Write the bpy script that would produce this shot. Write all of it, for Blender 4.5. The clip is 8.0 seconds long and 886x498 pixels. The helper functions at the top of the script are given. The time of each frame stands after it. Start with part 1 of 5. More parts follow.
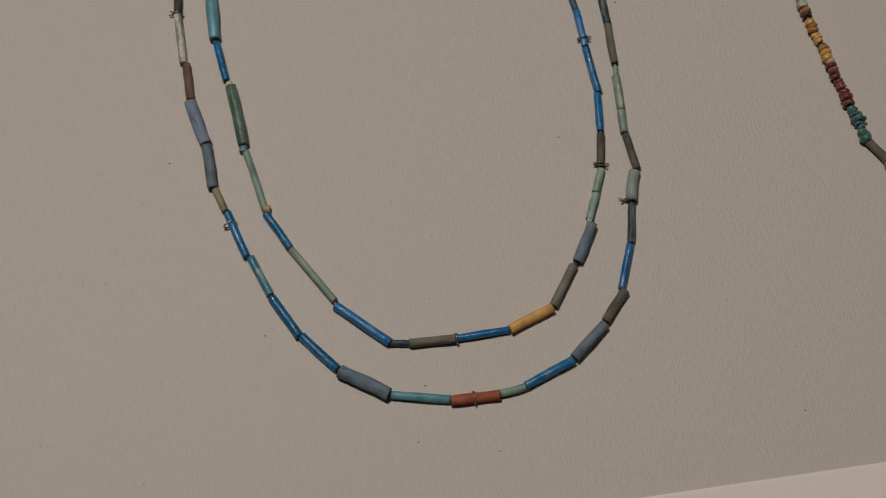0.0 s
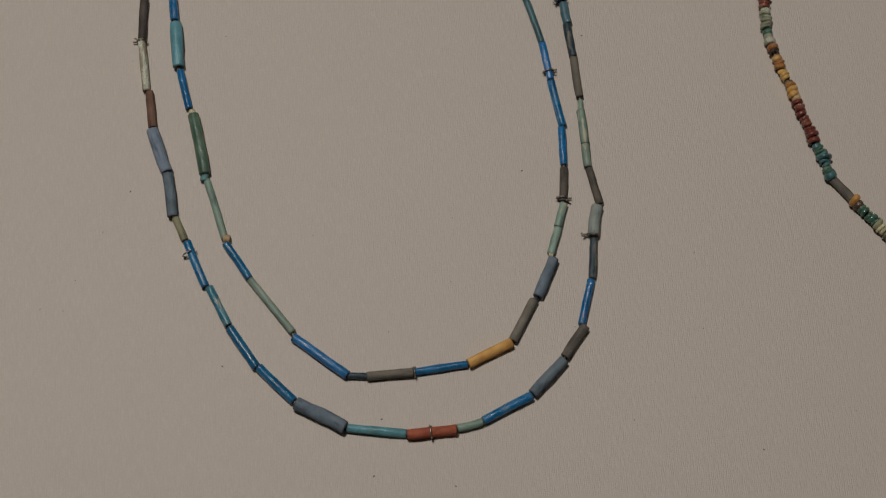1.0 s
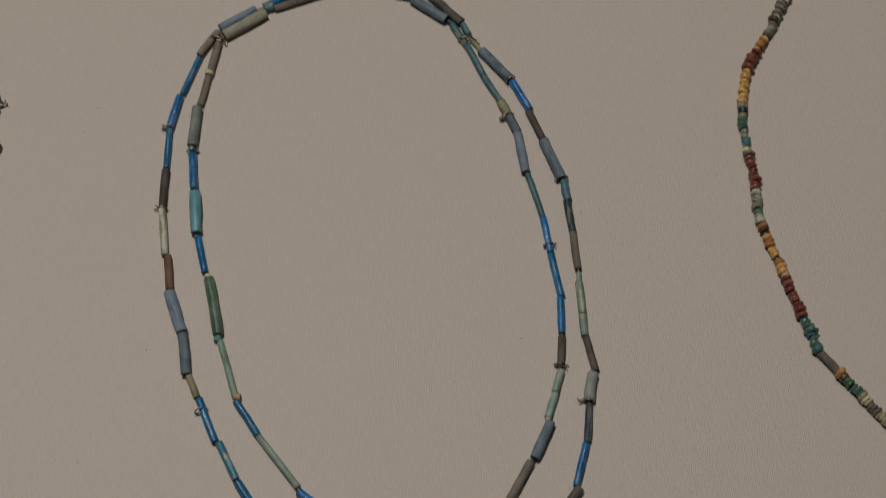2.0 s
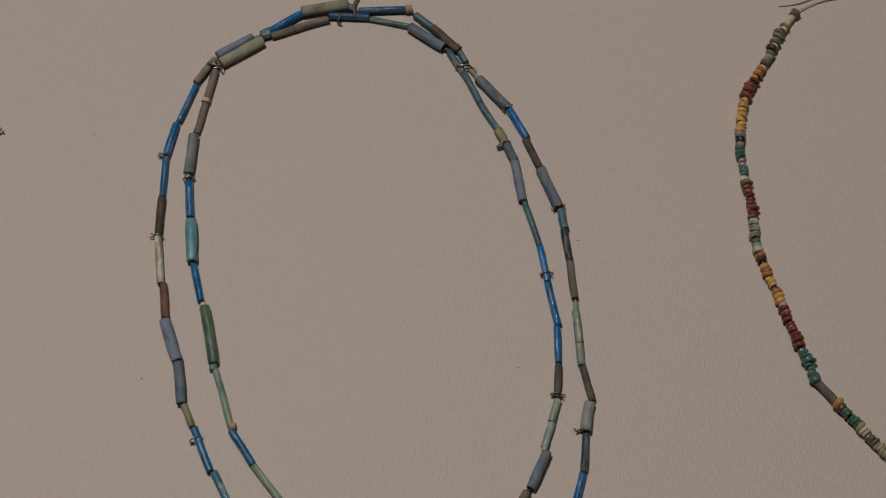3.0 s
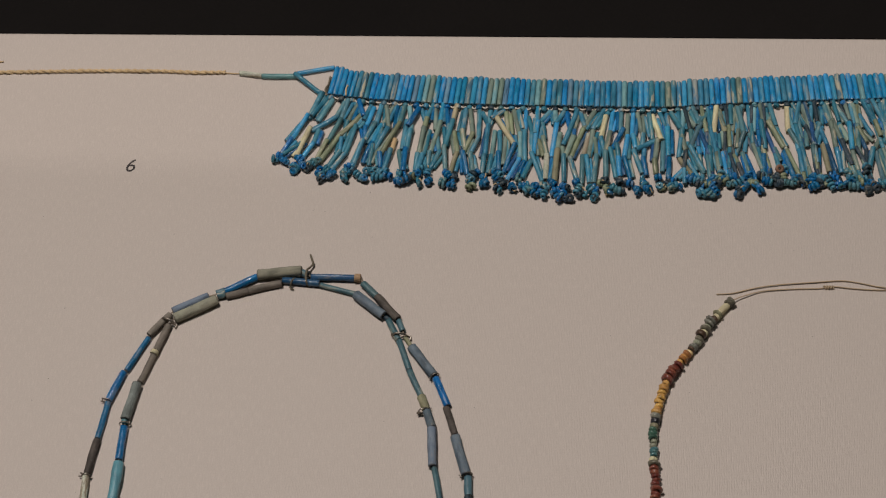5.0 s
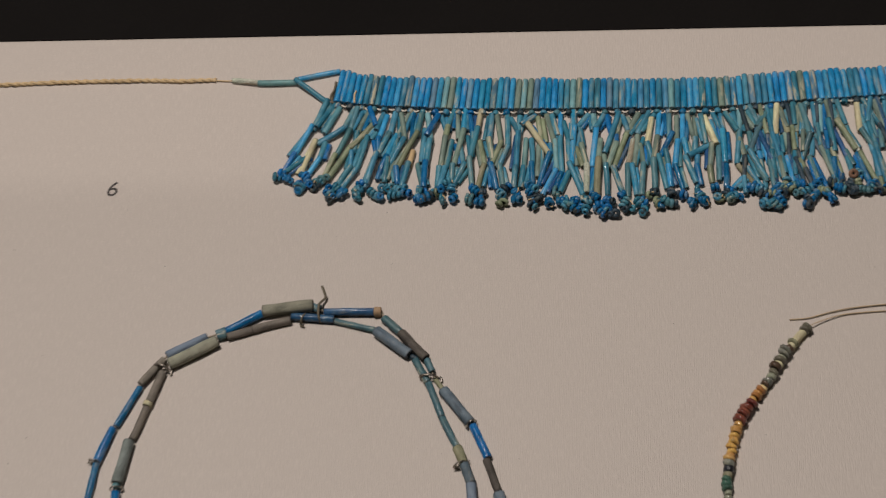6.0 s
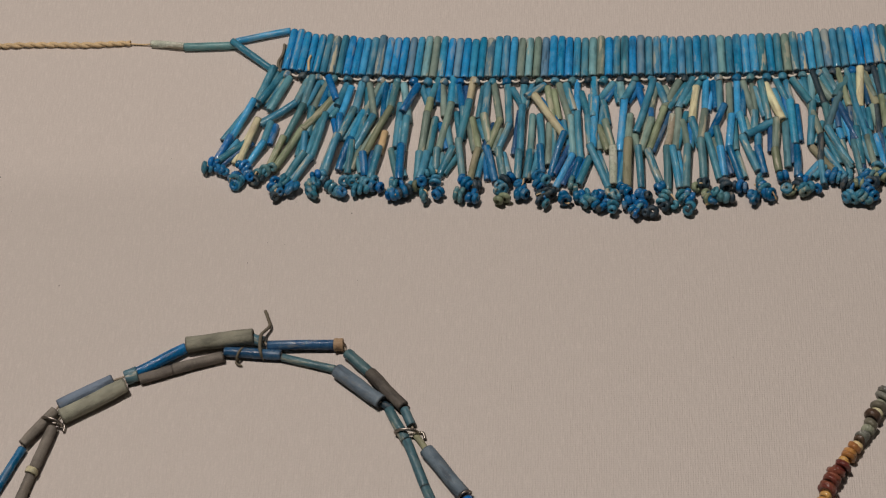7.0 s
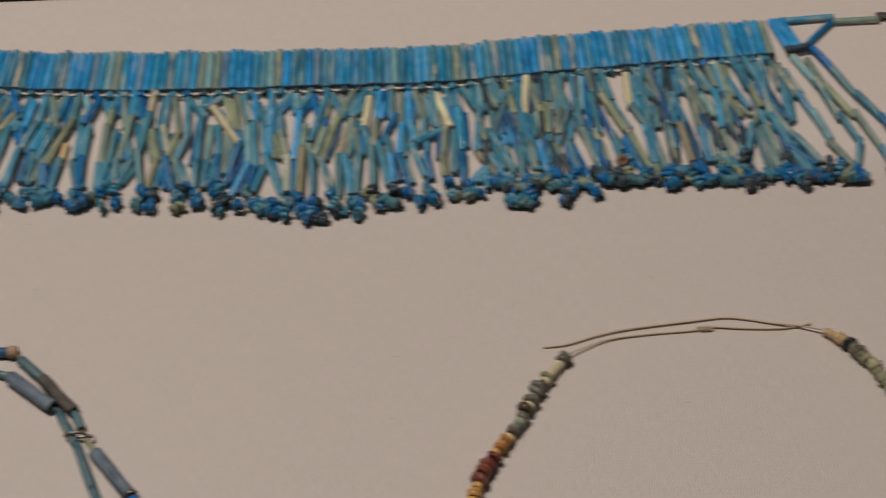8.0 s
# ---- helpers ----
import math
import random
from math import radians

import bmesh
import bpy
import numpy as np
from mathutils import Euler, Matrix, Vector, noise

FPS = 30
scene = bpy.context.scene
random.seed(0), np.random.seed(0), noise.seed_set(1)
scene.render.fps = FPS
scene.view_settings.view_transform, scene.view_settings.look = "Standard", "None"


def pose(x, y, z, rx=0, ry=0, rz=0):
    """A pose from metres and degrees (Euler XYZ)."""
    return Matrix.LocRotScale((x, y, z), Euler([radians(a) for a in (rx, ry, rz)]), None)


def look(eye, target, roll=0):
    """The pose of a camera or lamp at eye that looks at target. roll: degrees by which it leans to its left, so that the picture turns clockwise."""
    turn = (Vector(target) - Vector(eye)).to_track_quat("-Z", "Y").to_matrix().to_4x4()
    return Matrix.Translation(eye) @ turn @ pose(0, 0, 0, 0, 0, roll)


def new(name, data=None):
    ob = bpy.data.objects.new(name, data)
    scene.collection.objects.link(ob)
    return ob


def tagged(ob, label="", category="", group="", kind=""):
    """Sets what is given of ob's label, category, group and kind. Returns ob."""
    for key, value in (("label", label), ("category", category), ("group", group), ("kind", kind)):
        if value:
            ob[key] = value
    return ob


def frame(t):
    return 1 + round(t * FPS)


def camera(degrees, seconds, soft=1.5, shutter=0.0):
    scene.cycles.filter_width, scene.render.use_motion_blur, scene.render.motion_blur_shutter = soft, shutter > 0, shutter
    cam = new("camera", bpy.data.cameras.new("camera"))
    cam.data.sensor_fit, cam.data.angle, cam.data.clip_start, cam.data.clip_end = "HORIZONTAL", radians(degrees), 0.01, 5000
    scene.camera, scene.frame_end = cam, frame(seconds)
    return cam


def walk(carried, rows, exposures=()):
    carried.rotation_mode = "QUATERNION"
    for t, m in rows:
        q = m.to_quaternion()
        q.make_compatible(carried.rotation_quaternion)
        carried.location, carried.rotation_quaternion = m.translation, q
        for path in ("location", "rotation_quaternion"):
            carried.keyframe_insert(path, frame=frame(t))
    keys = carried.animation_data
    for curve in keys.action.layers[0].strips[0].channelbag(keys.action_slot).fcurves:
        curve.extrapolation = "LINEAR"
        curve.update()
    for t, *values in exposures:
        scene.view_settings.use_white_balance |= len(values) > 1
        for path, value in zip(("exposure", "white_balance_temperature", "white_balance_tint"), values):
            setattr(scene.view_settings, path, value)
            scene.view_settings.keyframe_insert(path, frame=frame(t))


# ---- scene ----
# A flat, cloth-covered display board in a dark gallery case, seen from above through a long lens.
cam = camera(24.0, 8.0, soft=1.2, shutter=0.4)
PATH = [
    (0.0, pose(-0.02497, -0.31597, 0.80334, 18.719, -1.004, -5.056)),
    (0.5, pose(-0.01093, -0.31916, 0.80264, 18.859, -0.948, -4.757)),
    (1.0, pose(-0.00471, -0.30976, 0.80167, 19.149, -1.054, -4.167)),
    (1.5, pose(-0.00930, -0.32081, 0.81341, 21.674, -1.361, -3.458)),
    (2.0, pose(-0.00357, -0.34240, 0.82973, 24.963, -1.187, -2.959)),
    (2.2, pose(-0.00437, -0.34645, 0.83238, 25.672, -1.225, -2.805)),
    (3.3, pose(-0.00071, -0.32415, 0.82834, 25.244, -1.194, -2.888)),
    (3.5, pose(-0.00676, -0.30592, 0.83446, 24.607, -0.795, -3.802)),
    (3.7, pose(-0.01229, -0.29700, 0.84206, 24.593, -0.283, -5.062)),
    (4.0, pose(0.04555, -0.30287, 0.84973, 26.566, 1.092, -3.152)),
    (4.2, pose(0.09541, -0.31604, 0.84762, 28.888, 1.940, 1.737)),
    (4.5, pose(0.15781, -0.33702, 0.84313, 31.792, 3.943, 5.666)),
    (5.0, pose(0.20257, -0.36640, 0.84109, 34.249, 5.720, 5.283)),
    (5.2, pose(0.19525, -0.37019, 0.84076, 34.372, 5.806, 5.112)),
    (6.3, pose(0.14451, -0.22825, 0.66393, 33.813, 5.717, 2.825)),
    (6.5, pose(0.13784, -0.18999, 0.60415, 33.891, 5.713, 2.720)),
    (7.0, pose(0.13231, -0.16344, 0.56801, 33.917, 5.670, 2.775)),
    (7.3, pose(0.13846, -0.17304, 0.59268, 33.653, 5.771, 2.510)),
    (7.5, pose(0.15451, -0.17577, 0.58126, 34.369, 5.294, 2.146)),
    (7.7, pose(0.17160, -0.18031, 0.57688, 34.722, 4.148, 1.264)),
    (8.0, pose(0.18983, -0.18094, 0.57575, 34.558, 2.607, -0.477)),
]
walk(cam, PATH, exposures=[(0.0, -0.02, 6440, 9), (1.0, -0.07, 6460, 9), (2.2, -0.1, 6460, 9), (3.3, -0.12, 6600, 16), (3.8, -0.11, 6600, 16), (4.2, -0.05, 6600, 15), (4.5, 0.12, 6550, 14), (5.2, 0.32, 6500, 14), (6.3, 0.36, 6500, 13), (7.2, 0.36, 6500, 14), (8.0, 0.35, 6600, 15)])

# ---- light: a gallery spot above, an added side fill, and an added strip crossed by an unseen bar ----
world = bpy.data.worlds.new("gallery_dark")
scene.world = world
world.use_nodes = True
world.node_tree.nodes["Background"].inputs[0].default_value = (1.0, 0.92, 0.84, 1)
world.node_tree.nodes["Background"].inputs[1].default_value = 0.02


def area_lamp(name, eye, target, power, sx, sy, color):
    data = bpy.data.lights.new(name, "AREA")
    data.shape, data.size, data.size_y = "RECTANGLE", sx, sy
    data.energy, data.color = power, color
    ob = new(name, data)
    ob.matrix_world = look(eye, target)
    return ob


WARM = (1.0, 0.91, 0.82)
area_lamp("spot_main", (-0.42, 0.62, 2.4), (0.05, 0.1, 0), 32, 0.09, 0.09, WARM)
# weak fill lamp, added to lift the bead shadows
area_lamp("side_fill", (0.9, 0.5, 2.5), (0.05, 0.1, 0), 1.5, 0.2, 0.2, WARM)
# added strip lamp: brightens the board's back and the ledge past the unseen bar
area_lamp("added_strip", (0.05, -0.6, 1.6), (0.05, -0.6, 0), 2.8, 1.6, 0.006, WARM)

# ---- materials ----


def linear(c):
    c /= 255
    return c / 12.92 if c <= 0.04045 else ((c + 0.055) / 1.055) ** 2.4


def nodes_of(name):
    m = bpy.data.materials.new(name)
    m.use_nodes = True
    t = m.node_tree
    return m, t, t.nodes, t.links, t.nodes["Principled BSDF"]


def add(nodes, kind, **values):
    n = nodes.new(kind)
    for key, value in values.items():
        n.inputs[key].default_value = value
    return n


def mixed(nodes, links, fac, a, b, blend="MIX"):
    n = nodes.new("ShaderNodeMix")
    n.data_type, n.blend_type = "RGBA", blend
    for i, v in ((0, fac), (6, a), (7, b)):
        if hasattr(v, "is_linked"):
            links.new(v, n.inputs[i])
        else:
            n.inputs[i].default_value = v
    return n.outputs[2]


def ramp(nodes, links, value, lo, hi, low=0.0, high=1.0):
    n = nodes.new("ShaderNodeMapRange")
    links.new(value, n.inputs[0])
    for i, v in enumerate((lo, hi, low, high)):
        n.inputs[i + 1].default_value = v
    return n.outputs[0]


def bead_coords(nodes, links):
    """Object coordinates, shifted by each object's own random number."""
    tc, info = nodes.new("ShaderNodeTexCoord"), nodes.new("ShaderNodeObjectInfo")
    mul = nodes.new("ShaderNodeVectorMath")
    mul.operation = "SCALE"
    mul.inputs[0].default_value = (1.7, 0.9, 2.3)
    links.new(info.outputs["Random"], mul.inputs["Scale"])
    plus = nodes.new("ShaderNodeVectorMath")
    links.new(tc.outputs["Object"], plus.inputs[0])
    links.new(mul.outputs[0], plus.inputs[1])
    return plus.outputs[0], info.outputs["Random"]


def faience(name, color, rough, wear=(0.55, 0.53, 0.45), worn=0.35, vary=0.25, glazed=False):
    """Glazed or bare fired bead: mottled colour, long worn streaks, bare rims, fine pits."""
    m, t, nodes, links, bsdf = nodes_of(name)
    co, rnd = bead_coords(nodes, links)
    big = add(nodes, "ShaderNodeTexNoise", Scale=190.0, Detail=4.0)
    small = add(nodes, "ShaderNodeTexNoise", Scale=1100.0, Detail=4.0, Roughness=0.65)
    for n in (big, small):
        links.new(co, n.inputs["Vector"])
    dark = tuple(c * (1 - vary) for c in color) + (1,)
    light = tuple(min(0.85, c * (1 + vary) + 0.01) for c in color) + (1,)
    base = mixed(nodes, links, ramp(nodes, links, big.outputs[0], 0.3, 0.7), dark, light)
    hsv = nodes.new("ShaderNodeHueSaturation")
    links.new(base, hsv.inputs["Color"])
    links.new(ramp(nodes, links, rnd, 0, 1, 0.480, 0.501), hsv.inputs["Hue"])
    links.new(ramp(nodes, links, rnd, 0, 1, 0.72, 1.12), hsv.inputs["Value"])
    # each bead has its own share of wear, from none to heavy
    share = nodes.new("ShaderNodeMath")
    share.operation = "MULTIPLY"
    share.inputs[1].default_value = 7.31
    links.new(rnd, share.inputs[0])
    own = nodes.new("ShaderNodeMath")
    own.operation = "FRACT"
    links.new(share.outputs[0], own.inputs[0])
    streak = add(nodes, "ShaderNodeTexNoise", Scale=430.0, Detail=5.0, Roughness=0.62)
    squash = nodes.new("ShaderNodeMapping")
    squash.inputs["Scale"].default_value = (1.0, 1.0, 0.2)
    links.new(co, squash.inputs[0])
    links.new(squash.outputs[0], streak.inputs["Vector"])

    def shared(value):
        n = nodes.new("ShaderNodeMath")
        n.operation = "MULTIPLY"
        links.new(value, n.inputs[0])
        links.new(ramp(nodes, links, own.outputs[0], 0.15, 0.8, 0.12, 1.0), n.inputs[1])
        return n.outputs[0]

    low = 0.50 if worn > 0.65 else 0.56
    aged = mixed(nodes, links, shared(ramp(nodes, links, big.outputs[0], 0.48, 0.68, 0.0, min(0.7, worn * 1.35))), hsv.outputs[0], (0.19, 0.23, 0.16, 1) if glazed else (0.2, 0.19, 0.13, 1))
    earth = mixed(nodes, links, shared(ramp(nodes, links, streak.outputs[0], low, low + 0.06, 0.0, min(0.95, worn * 1.8))), aged, (0.52, 0.49, 0.36, 1) if glazed else (0.36, 0.31, 0.23, 1))
    grime = mixed(nodes, links, ramp(nodes, links, streak.outputs[0], 0.47, 0.32, 0.0, 0.75), earth, tuple(c * 0.35 for c in color) + (1,))
    spots = ramp(nodes, links, small.outputs[0], 0.64 if glazed else 0.48 if worn > 0.7 else 0.56, 0.72, 0.0, worn * (0.6 if glazed else 1.0))
    col = mixed(nodes, links, spots, grime, (*wear, 1))
    bsdf.inputs["Specular IOR Level"].default_value = 0.32
    pits = add(nodes, "ShaderNodeTexNoise", Scale=700.0, Detail=5.0, Roughness=0.6)
    links.new(co, pits.inputs["Vector"])
    # the glaze has gone from the two rims, where the dark core shows; on discs it also paints shade into the grooves
    tc, sep, off = nodes.new("ShaderNodeTexCoord"), nodes.new("ShaderNodeSeparateXYZ"), nodes.new("ShaderNodeMath")
    links.new(tc.outputs["Generated"], sep.inputs[0])
    off.operation = "SUBTRACT"
    off.inputs[1].default_value = 0.5
    links.new(sep.outputs[2], off.inputs[0])
    far, ragged = nodes.new("ShaderNodeMath"), nodes.new("ShaderNodeMath")
    far.operation = "ABSOLUTE"
    links.new(off.outputs[0], far.inputs[0])
    ragged.operation = "MULTIPLY_ADD"
    ragged.inputs[1].default_value = 0.06
    links.new(pits.outputs[0], ragged.inputs[0])
    links.new(far.outputs[0], ragged.inputs[2])
    col = mixed(nodes, links, ramp(nodes, links, ragged.outputs[0], 0.498, 0.52, 0.0, 0.55), col, (0.05, 0.043, 0.036, 1))
    links.new(col, bsdf.inputs["Base Color"])
    links.new(ramp(nodes, links, small.outputs[0], 0.3, 0.7, rough - 0.1, rough + 0.18), bsdf.inputs["Roughness"])
    bump = add(nodes, "ShaderNodeBump", Strength=0.6 if glazed else 0.8, Distance=0.0005 if glazed else 0.00045)
    if glazed:
        bsdf.inputs["Coat Weight"].default_value = 0.34 if rough < 0.33 else 0.2
        bsdf.inputs["Coat Roughness"].default_value = 0.12 if rough < 0.33 else 0.2
        links.new(bump.outputs[0], bsdf.inputs["Coat Normal"])
    links.new(pits.outputs[0], bump.inputs["Height"])
    links.new(bump.outputs[0], bsdf.inputs["Normal"])
    return m


# kind: seen colour (sRGB), roughness, wear, words
GLAZED = {
    "blue": ((2, 81, 133), 0.22, 0.16, "bright blue glazed"),
    "seagrey": ((66, 105, 116), 0.36, 0.40, "dull sea-green glazed"),
    "royal": ((8, 84, 134), 0.24, 0.16, "rich blue glazed"),
    "dusk": ((58, 86, 96), 0.42, 0.30, "dull blue-green glazed"),
    "indigo": ((30, 66, 106), 0.24, 0.15, "deep blue glazed"),
    "fern": ((72, 98, 86), 0.34, 0.68, "mottled green glazed"),
    "cobalt": ((18, 110, 160), 0.26, 0.28, "clear blue glazed"),
    "jet": ((30, 31, 38), 0.35, 0.10, "near-black"),
    "azure": ((44, 122, 166), 0.25, 0.36, "light blue glazed"),
    "steel": ((42, 100, 126), 0.30, 0.40, "dull blue glazed"),
    "teal": ((54, 109, 131), 0.38, 0.45, "blue-green glazed"),
    "turq": ((74, 118, 130), 0.36, 0.40, "turquoise glazed"),
    "seafoam": ((94, 132, 138), 0.42, 0.50, "pale turquoise"),
    "jade": ((106, 125, 116), 0.48, 0.60, "pale green"),
    "sage": ((98, 112, 104), 0.48, 0.45, "grey-green"),
    "amber": ((224, 172, 92), 0.30, 0.10, "glossy yellow"),
    "garnet": ((102, 55, 40), 0.26, 0.08, "glossy rust-red"),
    "leaf": ((134, 128, 100), 0.32, 0.30, "glossy grey-green"),
    "drab": ((92, 88, 74), 0.28, 0.20, "glossy dark olive"),
    "buff": ((196, 164, 118), 0.34, 0.15, "glossy buff"),
    "moss": ((108, 116, 92), 0.48, 0.40, "mossy green"),
    "patchy": ((52, 110, 146), 0.34, 0.70, "cream-streaked blue"),
    "worn": ((70, 102, 124), 0.42, 0.80, "worn blue-grey"),
    "ash": ((98, 97, 90), 0.28, 0.20, "glossy grey"),
    "reed": ((128, 130, 112), 0.30, 0.25, "glossy pale grey-green"),
    "spring": ((56, 86, 74), 0.26, 0.20, "glossy green"),
    "lagoon": ((60, 94, 98), 0.26, 0.20, "glossy blue-green"),
    "honey": ((146, 102, 52), 0.28, 0.12, "glossy honey-brown"),
    "bark": ((66, 50, 38), 0.34, 0.15, "glossy dark brown"),
}
MATTE = {
    "slate": ((85, 96, 108), 0.55, 0.20, "slate blue-grey"),
    "lavender": ((94, 104, 119), 0.70, 0.12, "matte lavender-blue"),
    "grey": ((112, 118, 115), 0.70, 0.12, "matte grey"),
    "stone": ((108, 101, 92), 0.72, 0.12, "warm grey"),
    "clay": ((122, 120, 106), 0.72, 0.12, "matte olive-grey"),
    "taupe": ((90, 85, 78), 0.68, 0.15, "grey-brown"),
    "umber": ((68, 62, 57), 0.62, 0.15, "dark grey-brown"),
    "navy": ((34, 50, 62), 0.40, 0.20, "dark slate-blue"),
    "olive": ((118, 116, 92), 0.55, 0.30, "olive"),
    "brown": ((96, 70, 54), 0.55, 0.15, "brown"),
    "rust": ((132, 68, 46), 0.60, 0.12, "rust-red"),
    "ochre": ((222, 164, 90), 0.60, 0.15, "yellow ochre"),
    "tan": ((156, 132, 98), 0.60, 0.25, "tan"),
    "ivory": ((186, 174, 138), 0.55, 0.50, "cream"),
    "chalk": ((182, 188, 168), 0.55, 0.45, "chalky white-green"),
}
KINDS = {**GLAZED, **MATTE}
GAIN = (0.50, 0.47, 0.46)
BEAD = {}
for key, (rgb, rough, worn, words) in KINDS.items():
    raw = [linear(c) / g for c, g in zip(rgb, GAIN)]
    BEAD[key] = faience("bead_" + key, tuple(c * min(0.8, 0.76 / max(raw)) for c in raw), rough, (0.16, 0.19, 0.13) if key == "chalk" else (0.55, 0.53, 0.45), worn=0.75 if key == "chalk" else worn, glazed=key in GLAZED)


def cloth(name, color, thread=0.00075):
    """Plain-woven linen: two crossed sets of threads, slubs, faint stains."""
    m, t, nodes, links, bsdf = nodes_of(name)
    tc = nodes.new("ShaderNodeTexCoord")
    bands = []
    for way in ("X", "Y"):
        w = add(nodes, "ShaderNodeTexWave", Scale=0.314 / thread, Distortion=1.6, Detail=2.0)
        w.inputs["Detail Scale"].default_value = 0.6
        w.bands_direction = way
        links.new(tc.outputs["Object"], w.inputs["Vector"])
        bands.append(w.outputs["Fac"])
    weave = nodes.new("ShaderNodeMath")
    weave.operation = "MULTIPLY_ADD"
    weave.inputs[1].default_value = 0.35
    links.new(bands[1], weave.inputs[0])
    links.new(bands[0], weave.inputs[2])
    slub = add(nodes, "ShaderNodeTexNoise", Scale=1900.0, Detail=3.0, Roughness=0.55)
    stretch = nodes.new("ShaderNodeMapping")
    stretch.inputs["Scale"].default_value = (1.0, 0.11, 1.0)
    links.new(tc.outputs["Object"], stretch.inputs[0])
    links.new(stretch.outputs[0], slub.inputs["Vector"])
    stain = add(nodes, "ShaderNodeTexNoise", Scale=7.0, Detail=4.0)
    links.new(tc.outputs["Object"], stain.inputs["Vector"])
    dark = tuple(c * 0.982 for c in color) + (1,)
    pale = tuple(min(1, c * 1.01) for c in color) + (1,)
    c1 = mixed(nodes, links, ramp(nodes, links, weave.outputs[0], 0.1, 1.25), dark, pale)
    c2 = mixed(nodes, links, ramp(nodes, links, slub.outputs[0], 0.46, 0.66, 0, 0.6), c1, tuple(min(1, c * 1.15) for c in color) + (1,))
    c3 = mixed(nodes, links, ramp(nodes, links, stain.outputs[0], 0.45, 0.8, 0, 0.25), c2, dark)
    grain = add(nodes, "ShaderNodeTexNoise", Scale=1300.0, Detail=3.0, Roughness=0.7)
    links.new(tc.outputs["Object"], grain.inputs["Vector"])
    c4 = mixed(nodes, links, ramp(nodes, links, grain.outputs[0], 0.38, 0.62, 0, 0.5), c3, tuple(c * 0.88 for c in color) + (1,))
    links.new(c4, bsdf.inputs["Base Color"])
    bsdf.inputs["Roughness"].default_value = 0.48
    bsdf.inputs["Specular IOR Level"].default_value = 0.35
    both = nodes.new("ShaderNodeMath")
    both.operation = "MULTIPLY_ADD"
    both.inputs[1].default_value = 0.12
    links.new(weave.outputs[0], both.inputs[0])
    links.new(slub.outputs[0], both.inputs[2])
    bump = add(nodes, "ShaderNodeBump", Strength=0.75, Distance=0.00025)
    links.new(both.outputs[0], bump.inputs["Height"])
    links.new(bump.outputs[0], bsdf.inputs["Normal"])
    return m


def plain(name, color, rough, metal=0.0, grain=400.0, amount=0.15, bumpy=0.0002):
    m, t, nodes, links, bsdf = nodes_of(name)
    tc = nodes.new("ShaderNodeTexCoord")
    n1 = add(nodes, "ShaderNodeTexNoise", Scale=grain, Detail=4.0)
    n2 = add(nodes, "ShaderNodeTexNoise", Scale=grain / 30, Detail=3.0)
    for n in (n1, n2):
        links.new(tc.outputs["Object"], n.inputs["Vector"])
    a = tuple(c * (1 - amount) for c in color) + (1,)
    b = tuple(min(1, c * (1 + amount)) for c in color) + (1,)
    c1 = mixed(nodes, links, n1.outputs[0], a, b)
    c2 = mixed(nodes, links, ramp(nodes, links, n2.outputs[0], 0.35, 0.75, 0, 0.4), c1, a)
    links.new(c2, bsdf.inputs["Base Color"])
    bsdf.inputs["Roughness"].default_value, bsdf.inputs["Metallic"].default_value = rough, metal
    bump = add(nodes, "ShaderNodeBump", Strength=0.3, Distance=bumpy)
    links.new(n1.outputs[0], bump.inputs["Height"])
    links.new(bump.outputs[0], bsdf.inputs["Normal"])
    return m


LINEN = cloth("linen", (0.566, 0.518, 0.476))
WHITE_PAINT = plain("white_paint", (0.84, 0.765, 0.725), 0.6, grain=300, amount=0.04)
NEAR_BLACK = plain("near_black", (0.006, 0.0052, 0.005), 0.95, grain=900, amount=0.4)
NEAR_BLACK.node_tree.nodes["Principled BSDF"].inputs["Specular IOR Level"].default_value = 0.2
BLACK_METAL = plain("black_metal", (0.02, 0.02, 0.02), 0.5, grain=200)
DARK_WALL = plain("dark_wall", (0.05, 0.048, 0.046), 0.9, grain=60)
DARK_FLOOR = plain("dark_floor", (0.07, 0.06, 0.05), 0.6, grain=40)
THREAD = plain("linen_thread", (0.36, 0.31, 0.24), 0.85, grain=2500, amount=0.3)
CORD = plain("flax_cord", (0.66, 0.50, 0.29), 0.85, grain=1200, amount=0.4)
DARK_CORD = plain("dark_cord", (0.16, 0.14, 0.10), 0.9, grain=2500, amount=0.35)
WIRE = plain("silver_wire", (0.36, 0.33, 0.29), 0.42, metal=1.0, grain=3000, amount=0.3)
# near-black colour for the shade in the gap below the collar's band
GAP_SHADE = plain("gap_shade", (0.03, 0.026, 0.022), 0.9, grain=2500, amount=0.35)
DARK_THREAD = plain("brown_thread", (0.52, 0.41, 0.27), 0.7, grain=2500, amount=0.3)
PALE_THREAD = plain("pale_thread", (0.72, 0.68, 0.60), 0.7, grain=2500, amount=0.2)
INK = plain("print_ink", (0.045, 0.04, 0.04), 0.8, grain=2000, amount=0.3)
LINT = plain("lint", (0.06, 0.055, 0.045), 0.95, grain=2000, amount=0.4)

# ---- mesh helpers ----


def mesh_of(name, verts, faces, material, smooth=True):
    me = bpy.data.meshes.new(name)
    me.from_pydata([tuple(v) for v in verts], [], faces)
    me.materials.append(material)
    if smooth:
        me.polygons.foreach_set("use_smooth", [True] * len(me.polygons))
    me.update()
    return me


def thing(name, at, label, category, group="", kind=""):
    ob = new(name)
    ob.empty_display_size = 0.01
    ob.location = at
    return tagged(ob, label, category, group, kind)


